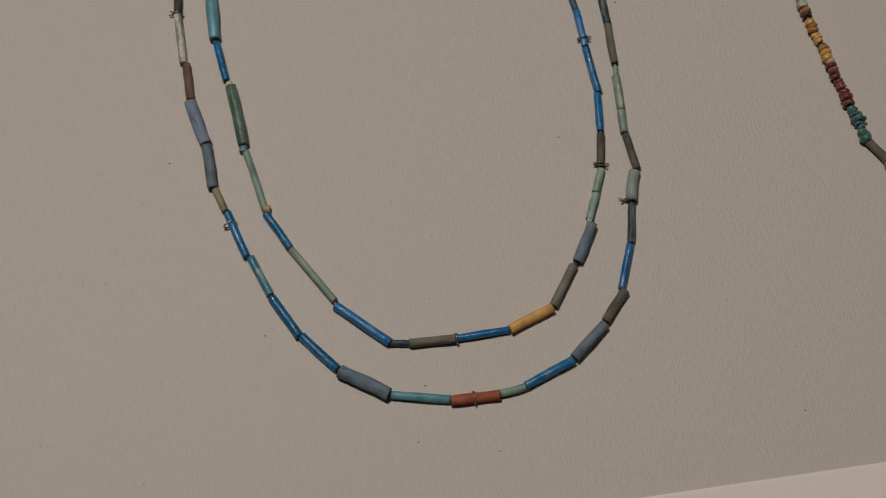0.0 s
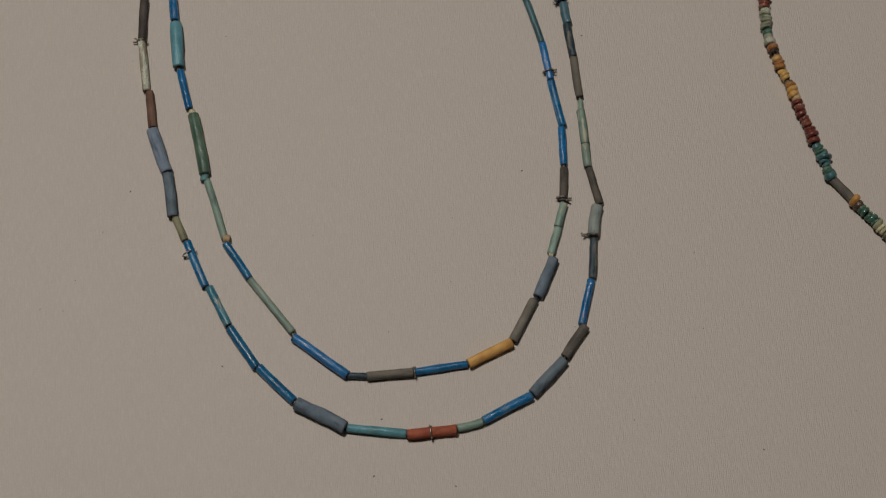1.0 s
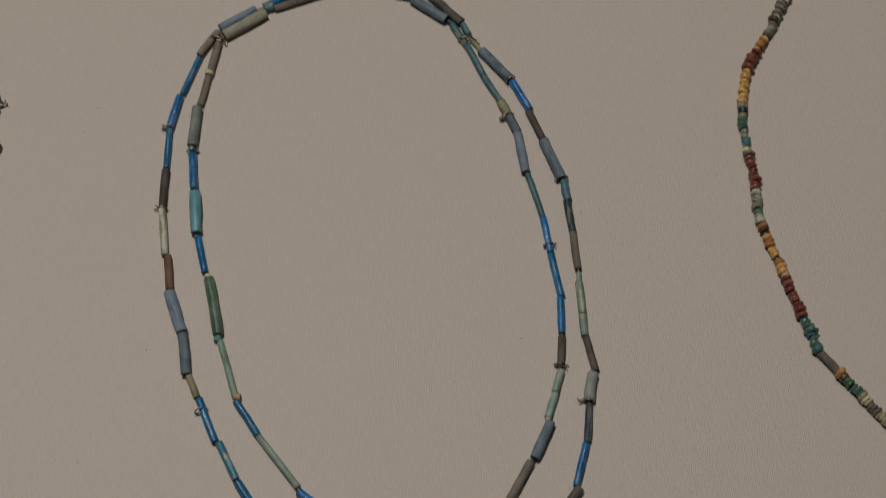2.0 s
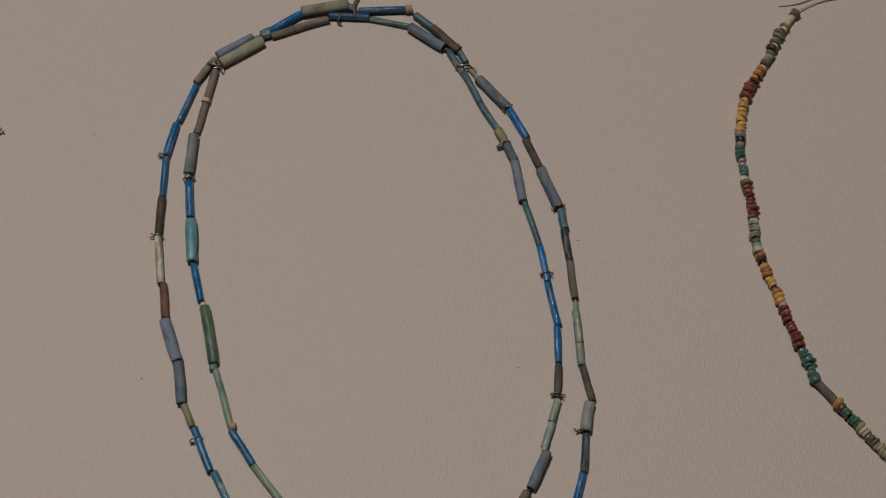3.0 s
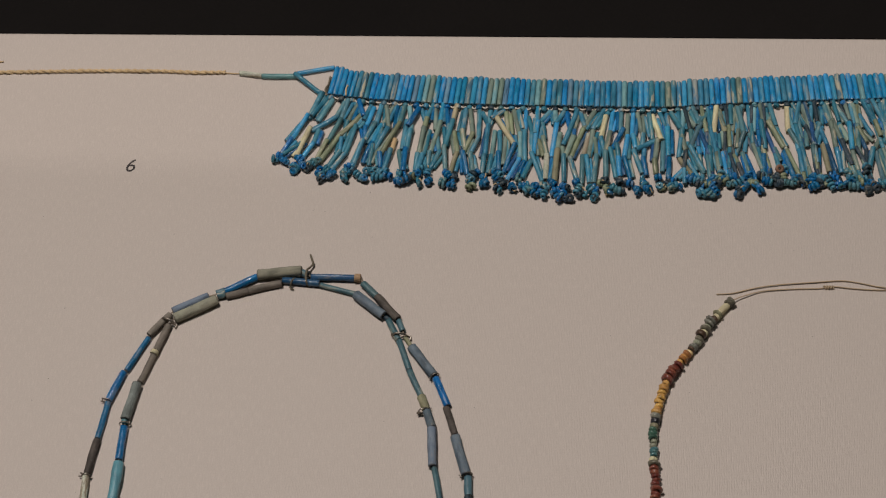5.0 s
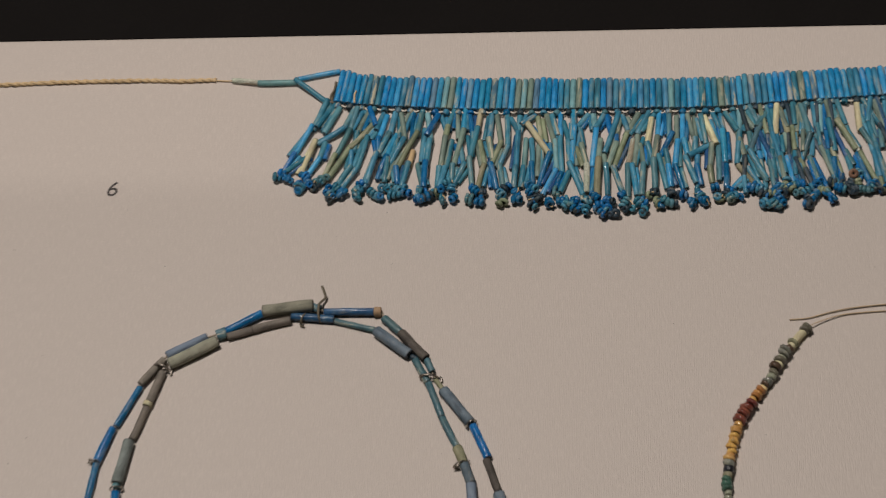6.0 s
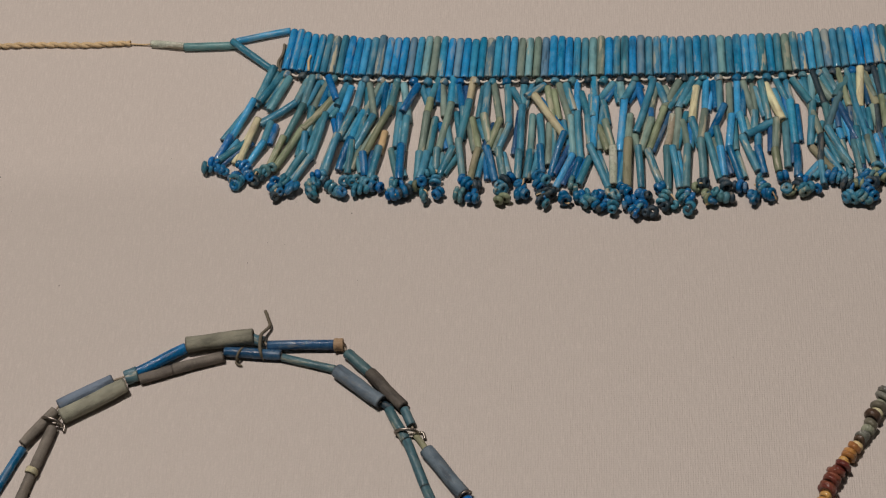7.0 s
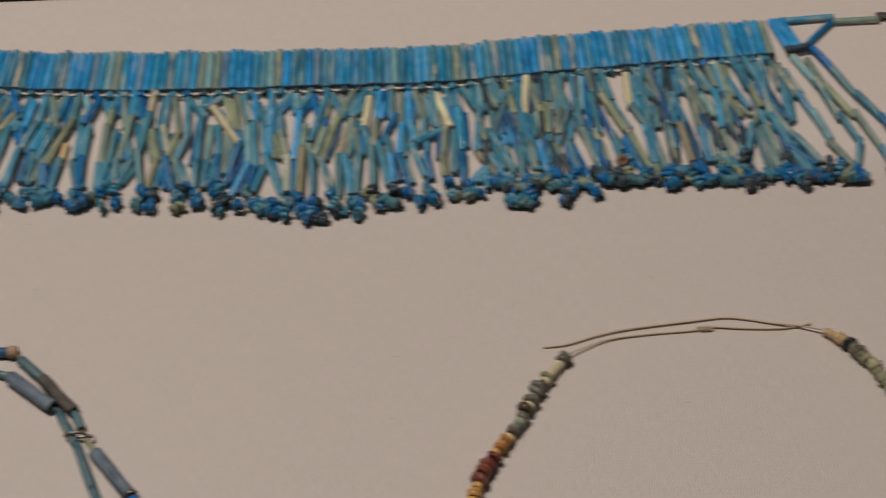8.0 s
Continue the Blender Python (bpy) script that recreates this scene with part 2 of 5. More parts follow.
def part(name, me, parent, m=None, label=""):
    """A mesh as one part under a thing; m is its pose in the world."""
    ob = new(name, me)
    ob.parent = parent
    if m is not None:
        ob.matrix_basis = Matrix.Translation(-parent.location) @ m
    return tagged(ob, label)


def box(name, lo, hi, material, bevel=0.0):
    bm = bmesh.new()
    bmesh.ops.create_cube(bm, size=1.0)
    size, mid = Vector(hi) - Vector(lo), (Vector(hi) + Vector(lo)) / 2
    for v in bm.verts:
        v.co = Vector((v.co.x * size.x, v.co.y * size.y, v.co.z * size.z))
    if bevel:
        bmesh.ops.bevel(bm, geom=bm.edges[:], offset=bevel, segments=2, affect="EDGES")
    me = bpy.data.meshes.new(name)
    bm.to_mesh(me)
    bm.free()
    me.materials.append(material)
    return me, Matrix.Translation(mid)


def setting(name, lo, hi, material, label, category, bevel=0.0):
    me, m = box(name, lo, hi, material, bevel)
    ob = new(name, me)
    ob.matrix_basis = m
    return tagged(ob, label, category, kind="structure")


def lathe(name, profile, material, sides=16, wobble=0.0, seed=0, bend=0.0):
    """Turns a closed profile of (radius, height) round z; wobble makes it hand-made, bend bows it."""
    r = random.Random(seed)
    a, b, c = (r.uniform(0, 9) for _ in range(3))
    verts, faces, n = [], [], len(profile)
    zs = [z for _, z in profile]
    half = max(1e-6, (max(zs) - min(zs)) / 2)
    for rad, z in profile:
        for k in range(sides):
            th = 2 * math.pi * k / sides
            w = 1 + wobble * (noise.noise((math.cos(th) * 1.3 + a, math.sin(th) * 1.3 + b, z / half * 1.6 + c)))
            verts.append((rad * w * math.cos(th) + bend * (1 - (z / half) ** 2), rad * w * math.sin(th), z))
    for i in range(n):
        j = (i + 1) % n
        for k in range(sides):
            l = (k + 1) % sides
            faces.append((i * sides + k, i * sides + l, j * sides + l, j * sides + k))
    return mesh_of(name, verts, faces, material)


def tube_profile(length, dia, hole=0.36, belly=0.0):
    """Outline of a hollow tube with softened rims."""
    h, r, e = length / 2, dia / 2, min(length * 0.1, dia * 0.09)
    q = r * hole
    out = [(q, -h + e * 0.4), (r - e, -h), (r - e * 0.3, -h + e * 0.35), (r, -h + e * 1.2)]
    for s in (-0.5, 0.0, 0.5):
        out.append((r * (1 + belly * (1 - s * s * 2)), s * (h - e)))
    out += [(r, h - e * 1.2), (r - e * 0.3, h - e * 0.35), (r - e, h), (q, h - e * 0.4)]
    return out


def along(p, q, spin=0.0):
    """Pose at the middle of p and q with z along p to q."""
    p, q = Vector(p), Vector(q)
    turn = (q - p).to_track_quat("Z", "X").to_matrix().to_4x4()
    return Matrix.Translation((p + q) / 2) @ turn @ Matrix.Rotation(spin, 4, "Z")


def pipe(name, points, radius, material, sides=8, steps=4, closed=False):
    """A round strand through points, smoothed between them."""
    pts = [Vector(p) for p in points]
    n, fine = len(pts), []
    for i in range(n if closed else n - 1):
        if closed:
            a, b, c, d = (pts[(i + k) % n] for k in (-1, 0, 1, 2))
        else:
            a, b, c, d = pts[max(i - 1, 0)], pts[i], pts[i + 1], pts[min(i + 2, n - 1)]
        for s in range(steps):
            t = s / steps
            fine.append(0.5 * (2 * b + (c - a) * t + (2 * a - 5 * b + 4 * c - d) * t * t + (3 * b - a - 3 * c + d) * t ** 3))
    if not closed:
        fine.append(pts[-1])
    verts, faces, m = [], [], len(fine)
    side = None
    for i, p in enumerate(fine):
        ahead = fine[(i + 1) % m if closed else min(i + 1, m - 1)] - fine[(i - 1) % m if closed else max(i - 1, 0)]
        ahead = ahead.normalized() if ahead.length > 1e-12 else Vector((1, 0, 0))
        if side is None:
            side = ahead.cross(Vector((0, 0, 1))) if abs(ahead.z) < 0.9 else ahead.cross(Vector((1, 0, 0)))
        side = (side - ahead * side.dot(ahead)).normalized()
        top = side.cross(ahead).normalized()
        for k in range(sides):
            th = 2 * math.pi * k / sides
            verts.append(p + radius * (math.cos(th) * side + math.sin(th) * top))
    for i in range(m if closed else m - 1):
        for k in range(sides):
            l, j = (k + 1) % sides, (i + 1) % m
            faces.append((i * sides + k, i * sides + l, j * sides + l, j * sides + k))
    if not closed:
        faces += [tuple(range(sides))[::-1], tuple((m - 1) * sides + k for k in range(sides))]
    return mesh_of(name, verts, faces, material)


def spline(points):
    """Evenly spaced places and headings along a smooth line through points, in mm."""
    pts = [Vector((x, y, 0)) for x, y in points]
    n, fine = len(pts), []
    for i in range(n - 1):
        a, b, c, d = pts[max(i - 1, 0)], pts[i], pts[i + 1], pts[min(i + 2, n - 1)]
        for s in range(24):
            t = s / 24
            fine.append(0.5 * (2 * b + (c - a) * t + (2 * a - 5 * b + 4 * c - d) * t * t + (3 * b - a - 3 * c + d) * t ** 3))
    fine.append(pts[-1])
    run = [0.0]
    for a, b in zip(fine, fine[1:]):
        run.append(run[-1] + (b - a).length)

    def at(s):
        s = min(max(s, 0), run[-1] - 1e-6)
        i = int(np.searchsorted(run, s, side="right")) - 1
        f = (s - run[i]) / max(run[i + 1] - run[i], 1e-9)
        return fine[i].lerp(fine[i + 1], f), (fine[i + 1] - fine[i]).normalized()

    return at, run[-1]


MM = 0.001
rng = random.Random(7)

# ---- the large structure: board, ledge, case and room ----


def display_board():
    """Cloth-wrapped board; its front edge runs slightly askew, its rim is rolled."""
    bm = bmesh.new()
    x0, x1, yb, thick = -0.75, 0.85, 0.3345, 0.014
    front = [(x0 + (x1 - x0) * i / 160) for i in range(161)]
    yf = lambda x: -0.1612 + 0.0615 * x + 0.0003 * noise.noise((x * 60, 0, 0)) + 0.00015 * noise.noise((x * 300, 3, 0))
    rows = []
    for d, z in ((0.0, -thick), (0.0, -0.0012), (0.0004, -0.0004), (0.0014, 0.0)):
        rows.append([bm.verts.new((x, yf(x) + d, z)) for x in front])
    for d, z in ((0.0014, 0.0), (0.0004, -0.0004), (0.0, -0.0012), (0.0, -thick)):
        rows.append([bm.verts.new((x, yb - d, z)) for x in front])
    for a, b in zip(rows, rows[1:] + rows[:1]):
        for i in range(160):
            bm.faces.new((a[i], a[i + 1], b[i + 1], b[i]))
    for end in (0, 160):
        bm.faces.new([r[end] for r in rows])
    bmesh.ops.recalc_face_normals(bm, faces=bm.faces[:])
    me = bpy.data.meshes.new("display_board")
    bm.to_mesh(me)
    bm.free()
    me.materials.append(LINEN)
    return tagged(new("display_board", me), "flat display board wrapped in off-white woven linen", "board", kind="structure")


def front_ledge():
    """White painted rim of the case, butted against the board's askew front edge."""
    bm = bmesh.new()
    edge = lambda x: -0.1600 + 0.0615 * x
    low = [bm.verts.new((x, y, -0.0140)) for x, y in ((-0.95, -0.55), (1.05, -0.55), (1.05, edge(1.05)), (-0.95, edge(-0.95)))]
    high = [bm.verts.new((v.co.x, v.co.y, 0.0012)) for v in low]
    bm.faces.new(low[::-1])
    bm.faces.new(high)
    for i in range(4):
        k = (i + 1) % 4
        bm.faces.new((low[i], low[k], high[k], high[i]))
    bmesh.ops.bevel(bm, geom=bm.edges[:], offset=0.0008, segments=2, affect="EDGES")
    me = bpy.data.meshes.new("front_ledge")
    bm.to_mesh(me)
    bm.free()
    me.materials.append(WHITE_PAINT)
    return tagged(new("front_ledge", me), "smooth white painted case rim beside the linen board", "ledge", kind="structure")


display_board()
front_ledge()
setting("case_floor", (-0.95, -0.55, -0.034), (1.05, 0.3425, -0.0145), WHITE_PAINT, "white painted case floor under the linen board", "case floor")
# plain near-black slab that fills the area behind the board
setting("back_slab", (-0.95, 0.3445, -0.10), (1.05, 0.95, -0.012), NEAR_BLACK, "flat near-black slab behind the linen board", "case deck")
setting("case_plinth", (-0.95, -0.55, -0.9), (1.05, 0.3425, -0.0345), DARK_WALL, "dark painted plinth under the case floor", "plinth")
setting("floor", (-1.7, -1.5, -1.0), (1.8, 1.6, -0.902), DARK_FLOOR, "dark gallery floor", "floor")
setting("ceiling", (-1.7, -1.5, 2.7), (1.8, 1.6, 2.8), DARK_WALL, "dark gallery ceiling", "ceiling")
setting("wall_north", (-1.7, 1.6, -1.0), (1.8, 1.7, 2.8), DARK_WALL, "dark gallery wall", "wall")
setting("wall_south", (-1.7, -1.6, -1.0), (1.8, -1.5, 2.8), DARK_WALL, "dark gallery wall", "wall")
setting("wall_east", (1.8, -1.6, -1.0), (1.9, 1.7, 2.8), DARK_WALL, "dark gallery wall", "wall")
setting("wall_west", (-1.8, -1.6, -1.0), (-1.7, 1.7, 2.8), DARK_WALL, "dark gallery wall", "wall")


def shade_bar():
    """An unseen bar on two posts that stand on the floor, added to shade mid-board."""
    owner = thing("shade_bar", (0.05, -0.44, -0.902), "unseen black metal bar on two posts, added to shade the board", "case frame", kind="structure")
    for name, lo, hi in (("light_blocker", (-1.0, -0.4925, 1.19), (1.1, -0.3870, 1.20)), ("post", (-0.99, -0.48, -0.902), (-0.96, -0.40, 1.188)), ("post", (1.06, -0.48, -0.902), (1.09, -0.40, 1.188))):
        me, m = box(name, lo, hi, BLACK_METAL, 0.002)
        part(name, me, owner, m)


shade_bar()

# ---- the double-strand necklace ----
# kind, diameter, start and end of each bead on the board, in mm
UPPER_OUTER = (
    ("lavender", 4.2, -63.0, 157.6, -46.6, 166.8),
    ("dusk", 3.8, -42.8, 168.4, -39.2, 169.9),
    ("blue", 3.5, -39.2, 169.9, -24.2, 178.9),
    ("clay", 5.4, -23.8, 179.6, -2.3, 182.6),
    ("dusk", 3.5, -2.4, 182.2, 1.0, 181.1),
    ("indigo", 3.3, 2.7, 179.5, 24.3, 179.5),
    ("tan", 4.3, 24.5, 179.2, 27.2, 179.3),
    ("dusk", 3.5, 28.8, 176.4, 36.4, 169.1),
    ("umber", 4.0, 36.6, 169.0, 48.0, 156.5),
    ("dusk", 3.0, 48.4, 155.8, 50.9, 150.1),
    ("olive", 2.0, 52.4, 146.8, 55.7, 141.9),
    ("slate", 4.7, 56.1, 140.9, 68.2, 125.7),
    ("blue", 3.5, 69.4, 124.5, 76.3, 109.6),
    ("umber", 3.2, 75.7, 108.8, 81.0, 94.6),
    ("slate", 4.9, 81.3, 93.4, 88.0, 73.9),
    ("dusk", 3.6, 88.9, 72.8, 90.0, 63.4),
    ("navy", 3.4, 89.7, 63.0, 91.0, 48.0),
    ("taupe", 3.3, 91.0, 47.5, 91.9, 29.6),
)
UPPER_INNER = (
    ("clay", 5.3, -61.4, 153.3, -42.2, 164.9),
    ("dusk", 3.8, -42.3, 167.4, -38.9, 168.7),
    ("stone", 3.2, -37.9, 167.4, -27.8, 170.8),
    ("stone", 3.4, -27.4, 171.0, -11.7, 175.6),
    ("indigo", 3.3, -11.2, 177.4, 7.2, 176.0),
    ("dusk", 2.5, 7.7, 175.3, 25.1, 170.7),
    ("slate", 4.8, 25.8, 169.7, 40.8, 158.1),
    ("navy", 2.3, 41.1, 158.2, 43.8, 156.6),
    ("dusk", 3.2, 43.5, 155.8, 49.4, 144.9),
    ("dusk", 3.0, 49.7, 144.6, 56.2, 128.6),
    ("dusk", 3.0, 56.4, 128.3, 63.3, 115.0),
    ("olive", 3.9, 63.4, 114.2, 66.4, 107.2),
    ("slate", 4.2, 66.6, 106.6, 70.0, 98.2),
    ("lavender", 4.4, 69.9, 97.6, 72.3, 77.7),
    ("dusk", 2.9, 73.0, 77.2, 78.3, 55.6),
    ("royal", 3.1, 78.5, 55.0, 80.5, 38.3),
    ("royal", 3.3, 80.6, 37.4, 83.7, 17.0),
    ("royal", 3.1, 83.1, 16.3, 82.5, -0.2),
)
LEFT_OUTER = (
    ("stone", 3.3, -64.2, 156.0, -72.7, 144.0),
    ("blue", 2.7, -72.7, 142.6, -80.4, 123.9),
    ("blue", 3.4, -81.6, 122.9, -86.1, 106.9),
    ("blue", 2.9, -86.2, 106.1, -87.7, 86.6),
    ("umber", 3.4, -87.7, 85.6, -89.1, 67.8),
    ("chalk", 3.3, -89.4, 67.3, -87.9, 43.9),
    ("brown", 3.5, -86.7, 43.3, -85.7, 27.3),
    ("lavender", 5.4, -85.9, 25.9, -80.4, 6.8),
    ("slate", 4.6, -80.3, 6.1, -78.7, -12.7),
)
LEFT_INNER = (
    ("stone", 3.3, -63.9, 149.9, -67.7, 135.2),
    ("ivory", 3.9, -67.9, 134.9, -68.4, 133.3),
    ("stone", 3.1, -68.6, 132.9, -72.6, 117.7),
    ("grey", 4.9, -73.6, 116.4, -76.0, 97.0),
    ("turq", 2.9, -76.3, 97.2, -76.1, 95.0),
    ("blue", 3.6, -75.9, 93.1, -75.2, 75.5),
    ("ivory", 1.9, -75.3, 75.9, -75.3, 74.6),
    ("turq", 5.3, -74.9, 73.8, -74.3, 53.6),
    ("ivory", 2.1, -74.2, 54.2, -74.0, 52.6),
    ("blue", 3.1, -73.7, 52.2, -70.6, 34.8),
)
BASE_OUTER = (
    ("olive", 3.1, -77.7, -13.3, -74.1, -23.0),
    ("blue", 3.3, -73.4, -23.8, -66.5, -43.4),
    ("steel", 3.3, -65.1, -43.8, -58.1, -60.2),
    ("blue", 3.7, -57.5, -61.5, -47.5, -78.5),
    ("blue", 3.5, -46.6, -78.6, -33.4, -93.3),
    ("lavender", 5.5, -32.6, -94.6, -13.8, -105.7),
    ("turq", 3.3, -13.0, -105.7, 10.1, -109.5),
    ("rust", 4.1, 10.5, -110.1, 29.9, -109.4),
    ("jade", 3.1, 30.5, -108.8, 40.4, -106.9),
    ("blue", 3.5, 40.8, -106.5, 60.8, -97.6),
    ("lavender", 4.6, 61.3, -96.9, 75.0, -83.9),
    ("taupe", 3.8, 75.5, -82.6, 84.7, -70.5),
    ("blue", 3.1, 83.4, -69.3, 89.1, -50.9),
    ("navy", 3.1, 89.6, -50.2, 91.8, -33.4),
    ("grey", 5.0, 91.7, -31.8, 94.5, -19.6),
    ("umber", 3.2, 95.7, -18.3, 92.8, -2.7),
    ("sage", 3.4, 92.4, -2.0, 92.2, 7.9),
    ("jade", 3.4, 92.2, 8.4, 91.8, 23.3),
    ("jade", 2.3, 91.9, 23.8, 92.2, 27.9),
)
BASE_INNER = (
    ("ivory", 2.7, -69.5, 33.7, -69.1, 32.4),
    ("fern", 4.8, -68.9, 31.7, -65.0, 5.0),
    ("seafoam", 3.2, -65.1, 5.1, -65.4, 2.3),
    ("jade", 2.9, -64.3, 2.5, -58.0, -23.5),
    ("tan", 3.4, -58.4, -23.6, -56.1, -24.0),
    ("blue", 3.1, -57.8, -25.6, -48.9, -40.9),
    ("sage", 2.9, -48.5, -41.4, -32.5, -64.9),
    ("royal", 3.7, -32.2, -67.0, -11.7, -84.3),
    ("navy", 2.6, -11.3, -84.4, -4.0, -85.1),
    ("taupe", 3.5, -3.8, -85.2, 14.4, -84.8),
    ("blue", 2.9, 15.1, -84.6, 36.2, -82.8),
    ("ochre", 4.2, 36.8, -82.8, 54.7, -75.2),
    ("taupe", 3.6, 55.3, -74.5, 65.1, -58.0),
    ("navy", 2.2, 65.6, -57.8, 67.0, -56.2),
    ("lavender", 4.5, 66.8, -56.6, 74.6, -40.9),
    ("ivory", 2.9, 73.0, -39.2, 74.4, -39.3),
    ("jade", 3.2, 73.7, -38.8, 77.8, -27.8),
    ("jade", 3.2, 77.6, -27.1, 81.0, -17.4),
    ("umber", 3.2, 80.7, -16.1, 82.5, -1.9),
)


def tube_bead(kind, dia, p, q, parent, name="tube_bead", z=None, sides=18):
    dia *= 0.95 if dia > 4.1 else 1.02
    d, length = dia * MM, (math.hypot(q[0] - p[0], q[1] - p[1]) + 0.5) * MM
    short = length < d * 0.9
    z = d / 2 + 0.0001 if z is None else z
    seed = rng.random() * 1000
    me = lathe(name, tube_profile(length, d, 0.34, 0.04 if kind in ("lavender", "fern", "turq") and not short else 0.01),
               BEAD[kind], sides, 0.17, seed, bend=rng.uniform(-0.07, 0.07) * d)
    m = along((p[0] * MM, p[1] * MM, z), (q[0] * MM, q[1] * MM, z), rng.uniform(0, 6.28))
    return part(name, me, parent, m, KINDS[kind][3] + (" spacer bead" if short else " tube bead"))


def wire_tie(at, heading, radius, parent, tail=1.0):
    """A thin wire twisted once round the strand, its two ends sticking out."""
    h = Vector(heading).normalized()
    s = Vector((-h.y, h.x, 0))
    up = Vector((0, 0, 1))
    c = Vector((at[0] * MM, at[1] * MM, radius + 0.0002))
    pts = [c + s * (radius * 2.0) * tail + h * 0.0006 + up * (-radius * 0.3)]
    for k in range(13):
        a = math.radians(-10 + 30 * k)
        pts.append(c + (radius + 0.0002) * (math.cos(a) * s + math.sin(a) * up) + h * (0.00006 * k))
    pts.append(c + s * (radius * 1.7) * tail - h * 0.0009 + up * (radius * 0.1))
    pts = [Vector((p.x, p.y, max(p.z, 0.0003))) for p in pts]
    return part("wire_tie", pipe("wire_tie", pts, 0.00034, WIRE, 6, 3), parent, Matrix.Identity(4), "fine silver-grey wire twist")


def wire_loop(at, turn, wide, high, tip, parent, material, gauge=0.0005):
    """One turn of stout wire round both strands; its twisted tip lies on the cloth."""
    c, s = Vector((at[0], at[1], 0)), Vector((math.cos(math.radians(turn)), math.sin(math.radians(turn)), 0))
    h = Vector((-s.y, s.x, 0))
    pts = []
    for k in range(11):
        a = math.radians(-20 + 34 * k)
        pts.append(c + s * (wide * math.cos(a)) + h * (0.1 * k - 0.5) + Vector((0, 0, max(0.5, high * (0.5 + 0.6 * math.sin(a))))))
    pts += [c + s * tip + h * 0.2 + Vector((0, 0, 0.9)), c + s * (tip * 1.12) - h * 2.0 + Vector((0, 0, 0.6))]
    return part("wire_tie", pipe("wire_tie", [p * MM for p in pts], gauge, material, 8, 4), parent, Matrix.Identity(4), "stout grey-brown wire loop")


def double_necklace():
    owner = thing("double_strand_necklace", (0, 0.03, 0), "double-strand necklace of blue, grey and green tube beads on linen", "necklace", "bead necklaces on the board")
    for rows in (LEFT_OUTER, LEFT_INNER, BASE_OUTER, BASE_INNER, UPPER_OUTER, UPPER_INNER):
        for kind, dia, x0, y0, x1, y1 in rows:
            tube_bead(kind, dia, (x0, y0), (x1, y1), owner)
    outer = LEFT_OUTER + BASE_OUTER + tuple(reversed([(k, d, c, e, a, b) for k, d, a, b, c, e in UPPER_OUTER]))
    inner = LEFT_INNER + BASE_INNER + tuple(reversed([(k, d, c, e, a, b) for k, d, a, b, c, e in UPPER_INNER]))
    for rows in (outer, inner):
        pts = []
        for kind, dia, x0, y0, x1, y1 in rows:
            pts += [Vector((x0 * MM, y0 * MM, dia / 2 * MM)), Vector((x1 * MM, y1 * MM, dia / 2 * MM))]
        part("thread", pipe("thread", pts, 0.0004, THREAD, 6, 1, closed=True), owner, Matrix.Identity(4), "pale linen stringing thread")
    every = outer + inner
    for x, y, r, tail in TIES:
        near = min(every, key=lambda b: abs((b[2] + b[4]) / 2 - x) + abs((b[3] + b[5]) / 2 - y) if min(math.hypot(b[2] - x, b[3] - y), math.hypot(b[4] - x, b[5] - y), math.hypot((b[2] + b[4]) / 2 - x, (b[3] + b[5]) / 2 - y)) < 9 else 99)
        wire_tie((x, y), (near[4] - near[2], near[5] - near[3], 0), r * MM, owner, tail)
    wire_loop((-64.4, 151.9), -14, 3.4, 4.4, 4.0, owner, WIRE)
    wire_loop((49.6, 147.4), 2, 3.6, 4.0, 5.0, owner, WIRE)
    wire_loop((-6.2, 176.4), 70, 2.2, 3.4, -2.8, owner, DARK_CORD, 0.0004)
    tail = [(1.5, 175.0, 0.6), (1.0, 175.6, 3.6), (0.6, 178.0, 4.4), (0.6, 182.0, 4.3), (1.2, 184.5, 2.5), (2.6, 187.0, 1.9), (1.6, 190.0, 1.6), (0.4, 193.2, 1.1)]
    part("cord_tail", pipe("cord_tail", [Vector(p) * MM for p in tail], 0.00055, DARK_CORD, 8, 5), owner, Matrix.Identity(4), "frayed dark cord end")
    return owner


TIES = (
    (-76.1, 94.7, 2.0, 0.8),
    (-86.9, 107.0, 1.9, -0.8),
    (-89.3, 66.8, 1.8, -1),
    (68.9, 125.3, 1.9, 0.8),
    (65.1, 106.1, 2.2, -1.0),
    (88.7, 73.8, 2.0, 1),
    (80.0, 41.6, 1.8, -1),
    (80.6, -15.3, 1.9, -1),
    (91.7, -32.3, 2.0, 1.3),
    (-73.2, -28.9, 1.9, 1),
    (14.8, -84.9, 1.9, 0.5),
    (19.5, -109.9, 2.4, 0.4),
)
double_necklace()

